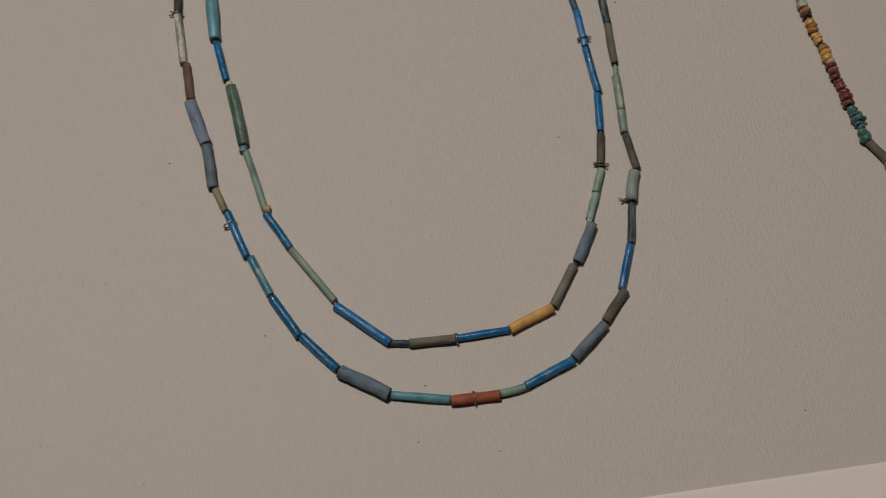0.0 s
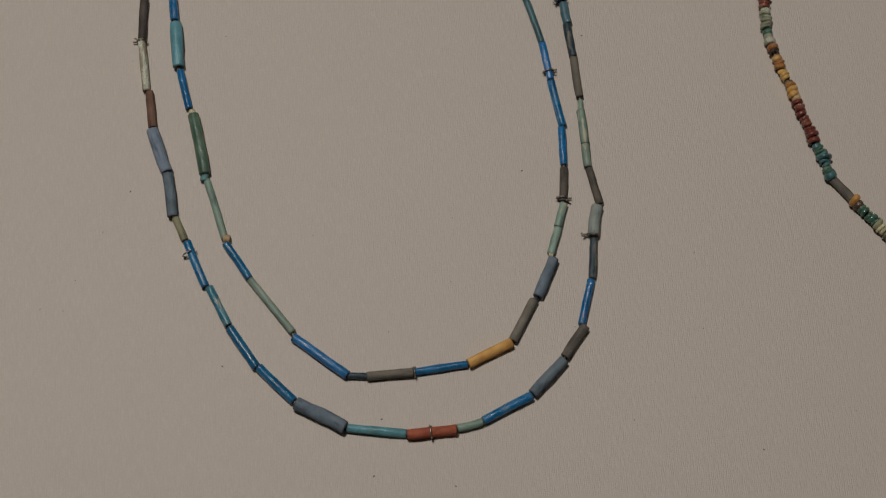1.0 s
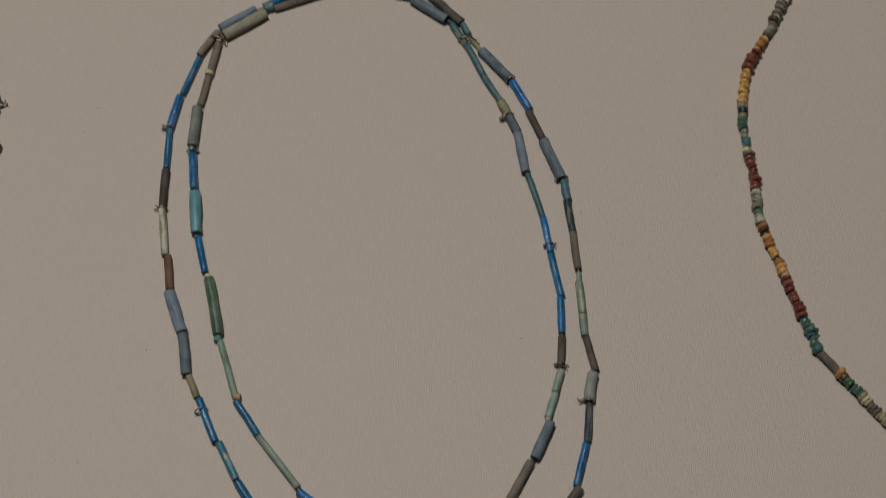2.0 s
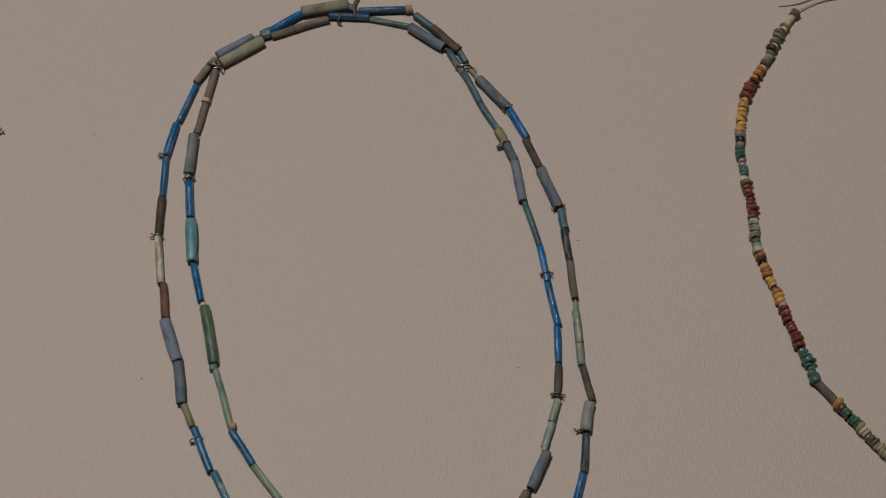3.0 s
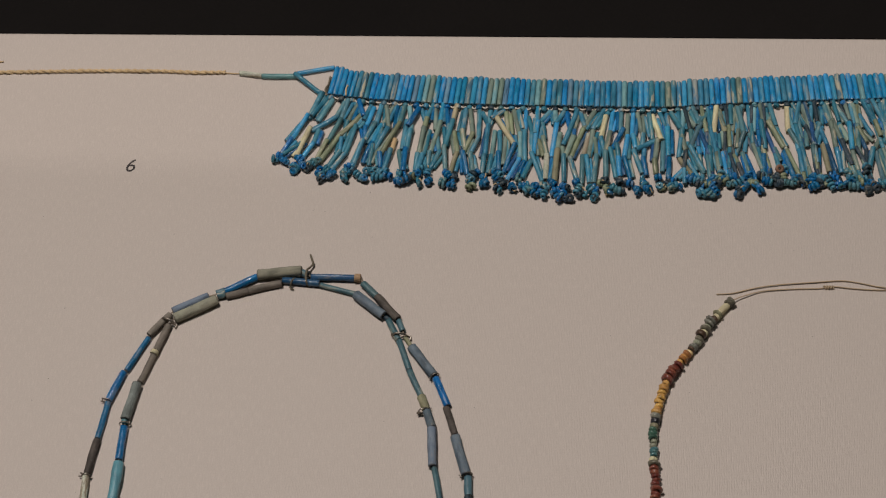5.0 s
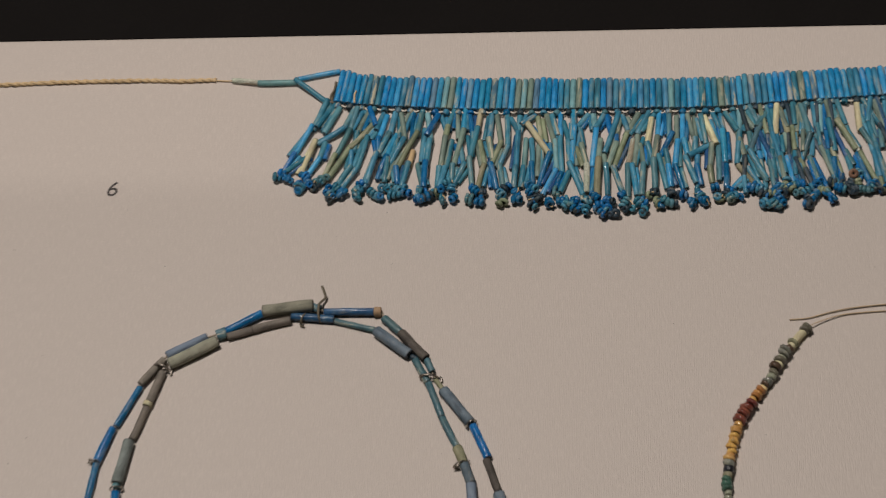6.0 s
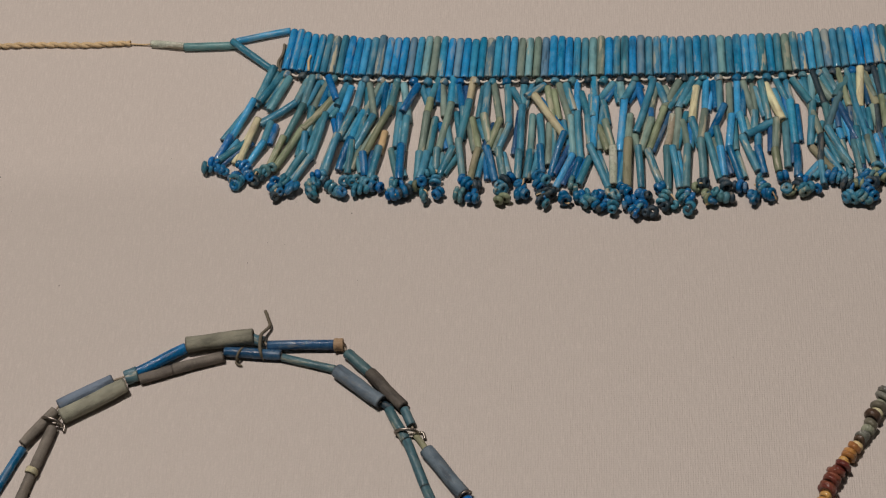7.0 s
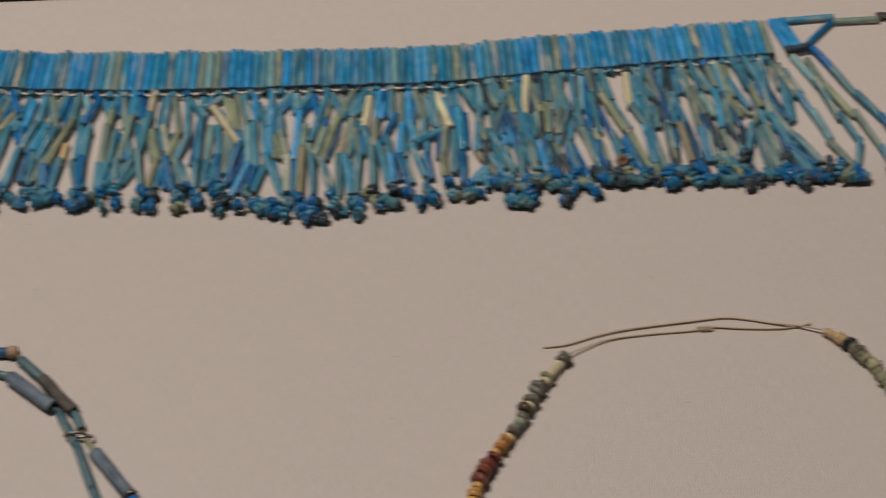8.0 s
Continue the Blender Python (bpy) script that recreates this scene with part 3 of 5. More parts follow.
# ---- the fringed bead collar ----
# kind, start and end of each fringe bead on the board, in mm
FRINGE_A = (
    ("seafoam", -38.8, 304.9, -22.2, 305.1),
    ("azure", -20.2, 307.1, -2.9, 311.0),
    ("steel", -21.4, 305.1, -6.4, 293.1),
    ("teal", -6.1, 292.6, -11.1, 278.1),
    ("steel", -2.7, 290.9, -9.2, 278.6),
    ("azure", -11.9, 278.2, -18.7, 262.8),
    ("blue", -18.7, 262.8, -23.2, 253.3),
    ("steel", -12.8, 261.5, -21.8, 252.6),
    ("ivory", -9.7, 269.9, -14.0, 253.1),
    ("turq", -0.5, 288.8, -5.7, 276.0),
    ("teal", -5.1, 269.1, -6.8, 260.1),
    ("azure", -6.8, 260.1, -11.5, 251.8),
    ("teal", 6.5, 288.6, 2.9, 277.7),
    ("steel", 2.6, 277.0, -7.7, 269.9),
    ("slate", 8.2, 288.1, 5.7, 275.7),
    ("slate", 5.7, 275.7, 0.5, 262.4),
    ("moss", -0.0, 261.9, -3.5, 252.8),
    ("sage", 13.3, 286.7, 9.6, 275.6),
    ("steel", 9.1, 274.3, 8.6, 264.6),
    ("steel", 7.7, 263.4, 7.5, 255.0),
    ("teal", 7.5, 255.0, 2.9, 246.7),
    ("moss", 15.9, 279.8, 7.1, 266.3),
)
FRINGE_B = (
    ("moss", 6.5, 265.8, -1.9, 250.4),
    ("teal", 18.3, 279.0, 13.9, 271.8),
    ("teal", 13.9, 271.8, 10.4, 254.9),
    ("teal", 10.1, 253.7, 5.4, 245.5),
    ("blue", 14.2, 287.9, 17.3, 279.1),
    ("steel", 20.2, 285.2, 18.1, 276.6),
    ("azure", 21.9, 283.9, 19.3, 271.6),
    ("blue", 19.3, 270.9, 19.5, 263.1),
    ("teal", 25.8, 285.5, 24.2, 273.9),
    ("teal", 23.7, 273.4, 19.6, 261.9),
    ("teal", 19.1, 261.4, 15.1, 245.3),
    ("sage", 32.9, 286.8, 28.1, 274.6),
    ("azure", 27.0, 273.1, 23.2, 261.3),
    ("blue", 23.6, 260.6, 20.5, 249.9),
    ("sage", 28.8, 284.4, 31.1, 271.3),
    ("steel", 30.8, 269.6, 25.7, 258.6),
    ("teal", 24.1, 259.3, 23.5, 248.6),
    ("blue", 34.2, 284.8, 34.2, 272.4),
    ("slate", 38.1, 285.9, 36.5, 273.6),
    ("moss", 36.5, 273.6, 28.9, 255.6),
    ("tan", 35.1, 263.9, 34.0, 256.7),
    ("blue", 28.4, 254.4, 29.4, 247.3),
)
FRINGE_C = (
    ("steel", 33.6, 256.7, 31.5, 246.1),
    ("seafoam", 40.7, 284.6, 43.0, 269.7),
    ("teal", 42.6, 269.3, 41.7, 257.7),
    ("blue", 45.4, 283.2, 41.4, 273.4),
    ("teal", 39.9, 275.9, 39.3, 258.9),
    ("slate", 37.9, 256.6, 40.5, 245.9),
    ("blue", 41.4, 257.2, 41.4, 244.7),
    ("steel", 47.3, 283.2, 49.7, 275.7),
    ("teal", 52.5, 286.7, 50.4, 276.9),
    ("moss", 50.4, 276.9, 49.6, 271.3),
    ("sage", 49.6, 270.0, 48.0, 254.0),
    ("teal", 47.8, 254.0, 47.5, 244.5),
    ("steel", 52.4, 269.5, 50.8, 255.1),
    ("teal", 50.3, 253.9, 48.3, 244.5),
    ("sage", 54.2, 284.2, 55.2, 271.8),
    ("azure", 57.8, 287.1, 57.4, 275.4),
    ("jade", 57.6, 274.7, 54.0, 256.2),
    ("slate", 53.7, 255.5, 53.5, 247.9),
    ("slate", 56.3, 268.2, 58.2, 257.3),
    ("steel", 58.8, 256.1, 55.1, 246.7),
    ("blue", 59.9, 284.0, 61.6, 273.6),
    ("steel", 62.0, 272.9, 62.1, 262.0),
)
FRINGE_D = (
    ("ivory", 64.9, 286.4, 63.8, 276.0),
    ("teal", 63.8, 275.8, 61.0, 259.1),
    ("slate", 61.1, 258.4, 62.8, 244.9),
    ("moss", 65.3, 269.1, 68.1, 255.8),
    ("olive", 67.6, 255.1, 65.5, 244.1),
    ("steel", 69.8, 283.7, 69.3, 270.2),
    ("jade", 69.3, 269.5, 71.2, 260.5),
    ("sage", 72.3, 283.7, 74.6, 268.4),
    ("moss", 74.6, 267.7, 70.8, 256.5),
    ("blue", 70.8, 255.8, 73.7, 243.9),
    ("teal", 76.8, 283.5, 77.7, 266.9),
    ("teal", 77.8, 265.2, 74.2, 255.7),
    ("slate", 74.8, 255.0, 76.5, 245.0),
    ("steel", 78.9, 281.5, 81.8, 275.5),
    ("teal", 82.7, 284.6, 82.4, 273.5),
    ("steel", 82.4, 273.0, 82.0, 253.8),
    ("steel", 81.6, 253.8, 81.3, 244.9),
    ("seafoam", 85.8, 269.8, 85.4, 254.2),
    ("steel", 85.4, 253.8, 84.5, 244.9),
    ("moss", 90.9, 281.9, 92.8, 268.4),
    ("teal", 88.3, 269.7, 89.2, 256.5),
    ("blue", 88.8, 256.0, 89.4, 247.1),
)
FRINGE_E = (
    ("sage", 91.6, 266.0, 91.6, 250.5),
    ("steel", 89.0, 283.2, 84.2, 278.4),
    ("ivory", 86.7, 277.8, 96.7, 261.1),
    ("blue", 96.7, 260.4, 92.6, 245.8),
    ("teal", 97.3, 282.9, 99.8, 273.0),
    ("sage", 94.8, 283.0, 98.5, 268.7),
    ("seafoam", 98.9, 268.2, 99.9, 252.7),
    ("azure", 99.5, 252.0, 94.6, 241.1),
    ("steel", 102.6, 279.1, 105.0, 269.3),
    ("azure", 101.0, 284.0, 101.2, 270.6),
    ("teal", 101.2, 269.8, 102.6, 251.4),
    ("blue", 102.0, 250.3, 99.7, 242.2),
    ("teal", 104.7, 268.1, 105.8, 254.9),
    ("steel", 105.2, 251.4, 102.1, 242.1),
    ("azure", 106.8, 285.1, 106.6, 269.2),
    ("moss", 108.5, 264.3, 111.4, 255.9),
    ("steel", 110.0, 275.2, 111.4, 266.7),
    ("jade", 110.8, 266.0, 113.3, 255.4),
    ("chalk", 113.3, 254.7, 113.4, 241.9),
    ("teal", 112.9, 282.9, 108.1, 275.7),
    ("azure", 107.5, 275.7, 106.7, 256.1),
    ("teal", 105.8, 254.9, 111.5, 240.8),
)
FRINGE_F = (
    ("seafoam", 115.6, 283.6, 116.7, 275.0),
    ("jade", 119.0, 268.9, 118.5, 258.1),
    ("olive", 118.5, 257.7, 118.1, 240.6),
    ("teal", 120.0, 282.7, 117.1, 275.5),
    ("azure", 117.1, 274.5, 115.6, 255.4),
    ("blue", 122.0, 282.2, 123.8, 273.6),
    ("blue", 126.1, 271.1, 126.1, 267.0),
    ("jade", 120.9, 260.9, 121.8, 254.5),
    ("steel", 126.8, 283.3, 121.3, 262.3),
    ("jade", 126.1, 266.3, 122.8, 254.5),
    ("steel", 121.8, 253.8, 122.7, 240.5),
    ("steel", 128.7, 282.0, 131.1, 275.1),
    ("chalk", 133.3, 268.5, 131.3, 255.4),
    ("slate", 131.3, 254.3, 131.5, 239.2),
    ("sage", 135.4, 283.0, 130.5, 272.2),
    ("moss", 130.5, 271.0, 125.2, 253.7),
    ("steel", 125.2, 253.2, 128.9, 241.5),
    ("ivory", 141.5, 280.4, 140.0, 267.1),
    ("steel", 139.9, 265.9, 142.2, 256.3),
    ("jade", 136.7, 266.0, 138.2, 255.3),
    ("slate", 138.2, 254.8, 137.6, 240.2),
    ("teal", 140.3, 284.1, 135.7, 273.2),
)
FRINGE_G = (
    ("sage", 135.3, 270.8, 134.1, 255.4),
    ("azure", 133.2, 254.2, 135.2, 240.2),
    ("azure", 145.1, 283.9, 144.4, 270.6),
    ("sage", 144.2, 269.4, 142.6, 257.5),
    ("slate", 142.6, 256.3, 143.3, 243.5),
    ("slate", 149.3, 283.8, 149.5, 271.6),
    ("blue", 150.5, 271.6, 145.5, 259.8),
    ("teal", 144.9, 259.3, 148.3, 243.4),
    ("teal", 148.0, 262.1, 149.1, 253.8),
    ("azure", 149.1, 253.8, 150.2, 244.5),
    ("sage", 152.7, 281.3, 152.7, 267.9),
    ("azure", 155.4, 283.6, 155.3, 267.9),
    ("azure", 153.2, 267.2, 151.9, 254.5),
    ("blue", 152.3, 253.7, 155.3, 243.2),
    ("azure", 156.1, 267.8, 157.7, 259.5),
    ("sage", 157.7, 282.3, 160.8, 268.9),
    ("teal", 160.8, 268.4, 160.6, 263.0),
    ("steel", 161.8, 259.4, 161.6, 254.2),
    ("blue", 161.6, 253.5, 163.2, 245.3),
    ("steel", 167.3, 265.9, 158.6, 259.9),
    ("teal", 156.7, 258.3, 161.0, 246.5),
    ("teal", 167.8, 278.4, 171.1, 267.4),
)
FRINGE_H = (
    ("slate", 171.0, 265.1, 171.2, 247.5),
    ("ivory", 165.2, 280.9, 169.8, 266.3),
    ("teal", 163.5, 280.9, 165.5, 267.6),
    ("steel", 168.9, 283.2, 172.3, 273.9),
    ("azure", 172.9, 272.9, 173.9, 257.2),
    ("blue", 174.3, 254.4, 174.2, 243.9),
    ("sage", 168.0, 265.1, 167.2, 253.4),
    ("moss", 167.2, 252.7, 168.0, 246.4),
    ("azure", 181.8, 248.4, 177.4, 242.7),
    ("seafoam", 180.4, 284.1, 180.4, 273.2),
    ("moss", 180.3, 272.0, 179.9, 266.0),
    ("teal", 179.8, 265.5, 179.0, 256.6),
    ("teal", 174.6, 283.0, 179.3, 273.2),
    ("olive", 179.8, 254.2, 188.4, 241.3),
    ("sage", 182.2, 282.8, 186.5, 275.4),
    ("teal", 182.8, 275.5, 185.4, 270.6),
    ("teal", 185.2, 286.4, 188.2, 279.0),
    ("azure", 187.1, 268.2, 189.4, 258.7),
    ("azure", 190.0, 270.5, 192.9, 256.2),
    ("slate", 192.7, 283.7, 188.4, 275.3),
    ("teal", 189.4, 275.3, 184.9, 262.3),
    ("teal", 184.8, 260.7, 191.5, 248.1),
)
FRINGE_I = (
    ("slate", 193.0, 272.8, 194.1, 260.9),
    ("moss", 194.1, 260.9, 195.2, 248.0),
    ("steel", 196.6, 270.3, 197.7, 258.4),
    ("olive", 198.4, 284.8, 201.4, 272.6),
    ("ivory", 197.0, 286.0, 196.1, 272.2),
    ("sage", 205.8, 285.9, 210.2, 271.8),
    ("slate", 207.8, 285.8, 210.7, 270.5),
    ("jade", 200.3, 270.9, 201.9, 260.9),
    ("teal", 210.7, 269.2, 207.7, 259.4),
    ("azure", 200.8, 258.5, 203.2, 243.8),
    ("moss", 206.6, 257.0, 211.9, 243.4),
    ("teal", 210.6, 258.1, 214.7, 242.1),
    ("seafoam", 215.9, 289.3, 215.7, 272.8),
    ("sage", 218.9, 290.5, 220.0, 278.9),
    ("steel", 219.3, 277.7, 221.5, 262.5),
    ("slate", 214.0, 270.3, 220.2, 256.4),
    ("blue", 220.8, 256.4, 221.0, 245.5),
    ("turq", 222.5, 282.6, 225.6, 272.3),
    ("moss", 223.3, 277.5, 230.4, 263.4),
    ("slate", 226.3, 261.1, 228.9, 254.8),
    ("slate", 236.7, 287.1, 239.5, 269.2),
    ("ivory", 232.3, 287.3, 232.9, 273.3),
)
FRINGE_J = (
    ("slate", 233.8, 272.0, 238.2, 264.3),
    ("moss", 239.2, 264.2, 242.8, 245.7),
    ("blue", 231.1, 259.6, 235.2, 246.1),
    ("sage", 239.8, 288.2, 243.8, 274.0),
    ("slate", 241.7, 272.9, 242.1, 264.1),
    ("teal", 246.6, 286.6, 247.9, 276.4),
    ("slate", 247.9, 276.4, 245.1, 264.0),
    ("teal", 245.0, 262.7, 246.9, 248.0),
    ("olive", 249.9, 263.8, 252.7, 248.9),
    ("slate", 250.8, 289.0, 253.9, 277.4),
    ("sage", 253.9, 277.4, 256.5, 261.0),
    ("steel", 256.5, 261.0, 258.5, 248.7),
    ("jade", 258.7, 275.9, 262.0, 268.2),
    ("slate", 256.7, 288.7, 262.2, 278.3),
    ("azure", 262.7, 277.0, 264.0, 261.9),
    ("moss", 261.4, 260.8, 264.1, 247.2),
    ("jade", 264.8, 289.7, 267.5, 275.5),
    ("moss", 267.4, 274.2, 270.8, 267.8),
    ("steel", 268.2, 283.1, 274.0, 271.4),
    ("teal", 270.9, 292.0, 273.9, 280.3),
    ("steel", 272.6, 288.0, 277.3, 275.1),
    ("slate", 279.9, 291.6, 278.9, 285.2),
)
FRINGE_K = (
    ("blue", 279.1, 283.1, 279.3, 275.0),
    ("moss", 275.6, 277.7, 277.8, 270.0),
    ("sage", 279.0, 272.5, 274.0, 260.2),
    ("steel", 274.1, 261.5, 271.9, 248.1),
    ("slate", 278.0, 261.3, 281.8, 245.3),
    ("teal", 275.9, 260.2, 279.1, 243.0),
    ("steel", 282.0, 262.4, 286.8, 252.3),
    ("blue", 286.8, 252.3, 293.8, 246.0),
    ("sage", 281.7, 269.8, 289.1, 255.9),
    ("slate", 289.1, 255.9, 295.8, 247.1),
    ("teal", 283.7, 290.1, 285.6, 279.7),
    ("steel", 286.5, 278.4, 288.0, 264.6),
    ("sage", 285.4, 287.4, 291.1, 275.7),
    ("steel", 292.0, 274.4, 296.0, 266.7),
    ("seafoam", 296.0, 266.7, 300.4, 256.6),
    ("sage", 300.5, 254.2, 307.0, 244.2),
    ("seafoam", 291.9, 292.3, 298.5, 280.4),
    ("slate", 298.5, 280.4, 304.6, 265.1),
    ("steel", 305.2, 265.1, 310.2, 255.0),
    ("steel", 310.4, 253.8, 309.0, 245.3),
    ("sage", 296.7, 290.8, 301.3, 279.0),
    ("moss", 301.3, 279.0, 309.6, 266.1),
)
FRINGE_L = (
    ("sage", 310.6, 266.1, 317.5, 251.5),
    ("steel", 317.7, 250.5, 321.9, 241.2),
    ("blue", 299.2, 295.9, 305.1, 286.0),
    ("slate", 305.0, 285.3, 311.6, 274.8),
    ("steel", 312.1, 274.0, 319.1, 264.4),
    ("blue", 319.4, 263.7, 324.0, 254.1),
    ("cobalt", 285.7, 309.1, 290.5, 296.5),
    ("cobalt", 287.8, 309.3, 292.1, 297.0),
    ("cobalt", 289.8, 309.5, 293.8, 297.4),
    ("teal", 291.9, 309.9, 306.9, 310.8),
    ("blue", 306.5, 307.9, 298.0, 299.0),
    ("jade", 308.7, 308.8, 322.8, 309.0),
    ("navy", 290.4, 295.4, 296.2, 296.4),
)
RINGS_A = (
    (-26.1, 250.5), (-23.7, 252.1), (-20.1, 249.6), (-16.1, 245.3), (-14.8, 244.8), (-13.7, 245.2),
    (-12.3, 250.7), (-10.4, 247.0), (-6.8, 246.5), (-5.9, 248.6), (-4.7, 248.6), (-0.9, 244.0),
    (-0.0, 240.4), (4.2, 240.8), (2.5, 244.4), (11.1, 239.5), (11.8, 243.0), (13.6, 246.5),
    (17.8, 242.2), (21.3, 239.7), (24.9, 243.9), (28.4, 240.3), (30.7, 242.6), (32.7, 241.4),
    (40.1, 237.7), (40.4, 241.2), (43.4, 238.8), (47.5, 241.0), (50.6, 236.3), (48.9, 243.3),
    (53.8, 242.1), (54.4, 237.4), (52.6, 246.8), (63.1, 238.4), (65.5, 236.0), (64.3, 241.8),
    (66.8, 240.6), (77.4, 235.7), (76.7, 239.2), (77.5, 242.7), (81.9, 241.4), (81.5, 236.8),
    (84.3, 236.7), (89.1, 234.3),
)
RINGS_B = (
    (90.0, 236.6), (92.8, 236.6), (88.0, 241.3), (89.8, 242.9), (97.5, 234.2), (99.3, 239.9),
    (103.1, 236.3), (105.0, 234.0), (107.8, 232.4), (108.7, 236.2), (114.3, 236.1), (113.4, 231.6),
    (117.1, 238.3), (118.4, 233.7), (119.9, 229.8), (122.7, 231.4), (123.6, 235.9), (126.4, 229.0),
    (128.3, 238.1), (130.1, 234.6), (132.0, 233.4), (135.7, 235.6), (139.4, 234.4), (138.8, 231.0),
    (142.3, 240.1), (144.0, 235.5), (146.8, 236.5), (150.6, 238.7), (145.8, 233.1), (150.4, 234.2),
    (155.2, 238.6), (158.7, 235.1), (161.7, 239.6), (163.4, 237.3), (170.1, 242.9), (170.8, 237.1),
    (165.2, 235.0), (176.4, 240.4), (176.2, 235.9), (178.1, 238.1), (173.6, 238.2), (189.1, 239.0),
    (190.7, 234.4), (192.8, 238.9),
)
RINGS_C = (
    (194.3, 233.2), (196.7, 242.3), (198.3, 238.8), (197.1, 235.4), (201.2, 242.2), (204.0, 239.0),
    (208.7, 236.4), (209.5, 232.8), (211.6, 237.5), (216.5, 238.5), (220.2, 235.9), (218.7, 244.3),
    (226.3, 242.8), (229.0, 240.3), (231.5, 248.6), (235.8, 241.2), (244.6, 243.3), (245.2, 238.4),
    (250.3, 241.8), (255.2, 244.0), (262.1, 246.1), (264.4, 239.3), (268.4, 241.1), (271.1, 249.4),
    (271.0, 238.1), (273.2, 240.9), (283.4, 247.6), (284.8, 242.8), (288.3, 239.0), (290.8, 235.8),
    (293.1, 240.0), (299.0, 241.0), (303.0, 243.2), (307.6, 241.8), (309.2, 238.9), (304.5, 239.5),
    (320.8, 240.0),
)
FRINGE = FRINGE_A + FRINGE_B + FRINGE_C + FRINGE_D + FRINGE_E + FRINGE_F + FRINGE_G + FRINGE_H + FRINGE_I + FRINGE_J + FRINGE_K + FRINGE_L
RINGS = RINGS_A + RINGS_B + RINGS_C

# upper and lower rim of the collar's band, in mm
BAND_TOP = ((-1.5, 311.0), (10, 308.4), (23.2, 306.6), (67, 304.9), (120, 303.4), (150, 303.2), (175, 303.4), (186, 304.8), (220, 306.8), (254, 308.5), (283, 309.8))
BAND_BASE = ((-3.6, 292.9), (9, 290.9), (24, 289.4), (58, 287.4), (110, 286.6), (150, 286.3), (169, 286.3), (181, 287.2), (211, 289.6), (251, 292.1), (285.5, 293.9))
NEAR_BAND = "b b b b b s w s b b a p w a b b w a j m a b p b a b w a p a m j i w b".split()
FAR_BAND = ("b a g j m b s t b w p a b p s b s p j s b a g b s i s p a g w s a b b p s m b w a a b a s s"
            " b b p a b b a w a b b j b b b b m").split()
LETTERS = {"b": "cobalt", "a": "azure", "s": "steel", "t": "teal", "g": "teal", "i": "jade", "j": "seafoam", "m": "sage", "p": "patchy", "w": "worn"}


def gap2(a, b, c, d):
    """Least distance between two short lines, sampled."""
    best = 9e9
    for i in range(5):
        x, y = a[0] + (b[0] - a[0]) * i / 4, a[1] + (b[1] - a[1]) * i / 4
        for k in range(5):
            best = min(best, math.hypot(x - c[0] - (d[0] - c[0]) * k / 4, y - c[1] - (d[1] - c[1]) * k / 4))
    return best


def ring_mesh(kind, dia, thick, seed):
    r, q, h = dia / 2, dia * 0.11, thick / 2
    prof = [(q, -h * 0.5), ((q + r) / 2, -h), (r * 0.92, -h * 0.6), (r, 0), (r * 0.92, h * 0.6), ((q + r) / 2, h), (q, h * 0.5)]
    return lathe("ring_bead", prof, BEAD[kind], 14, 0.08, seed)


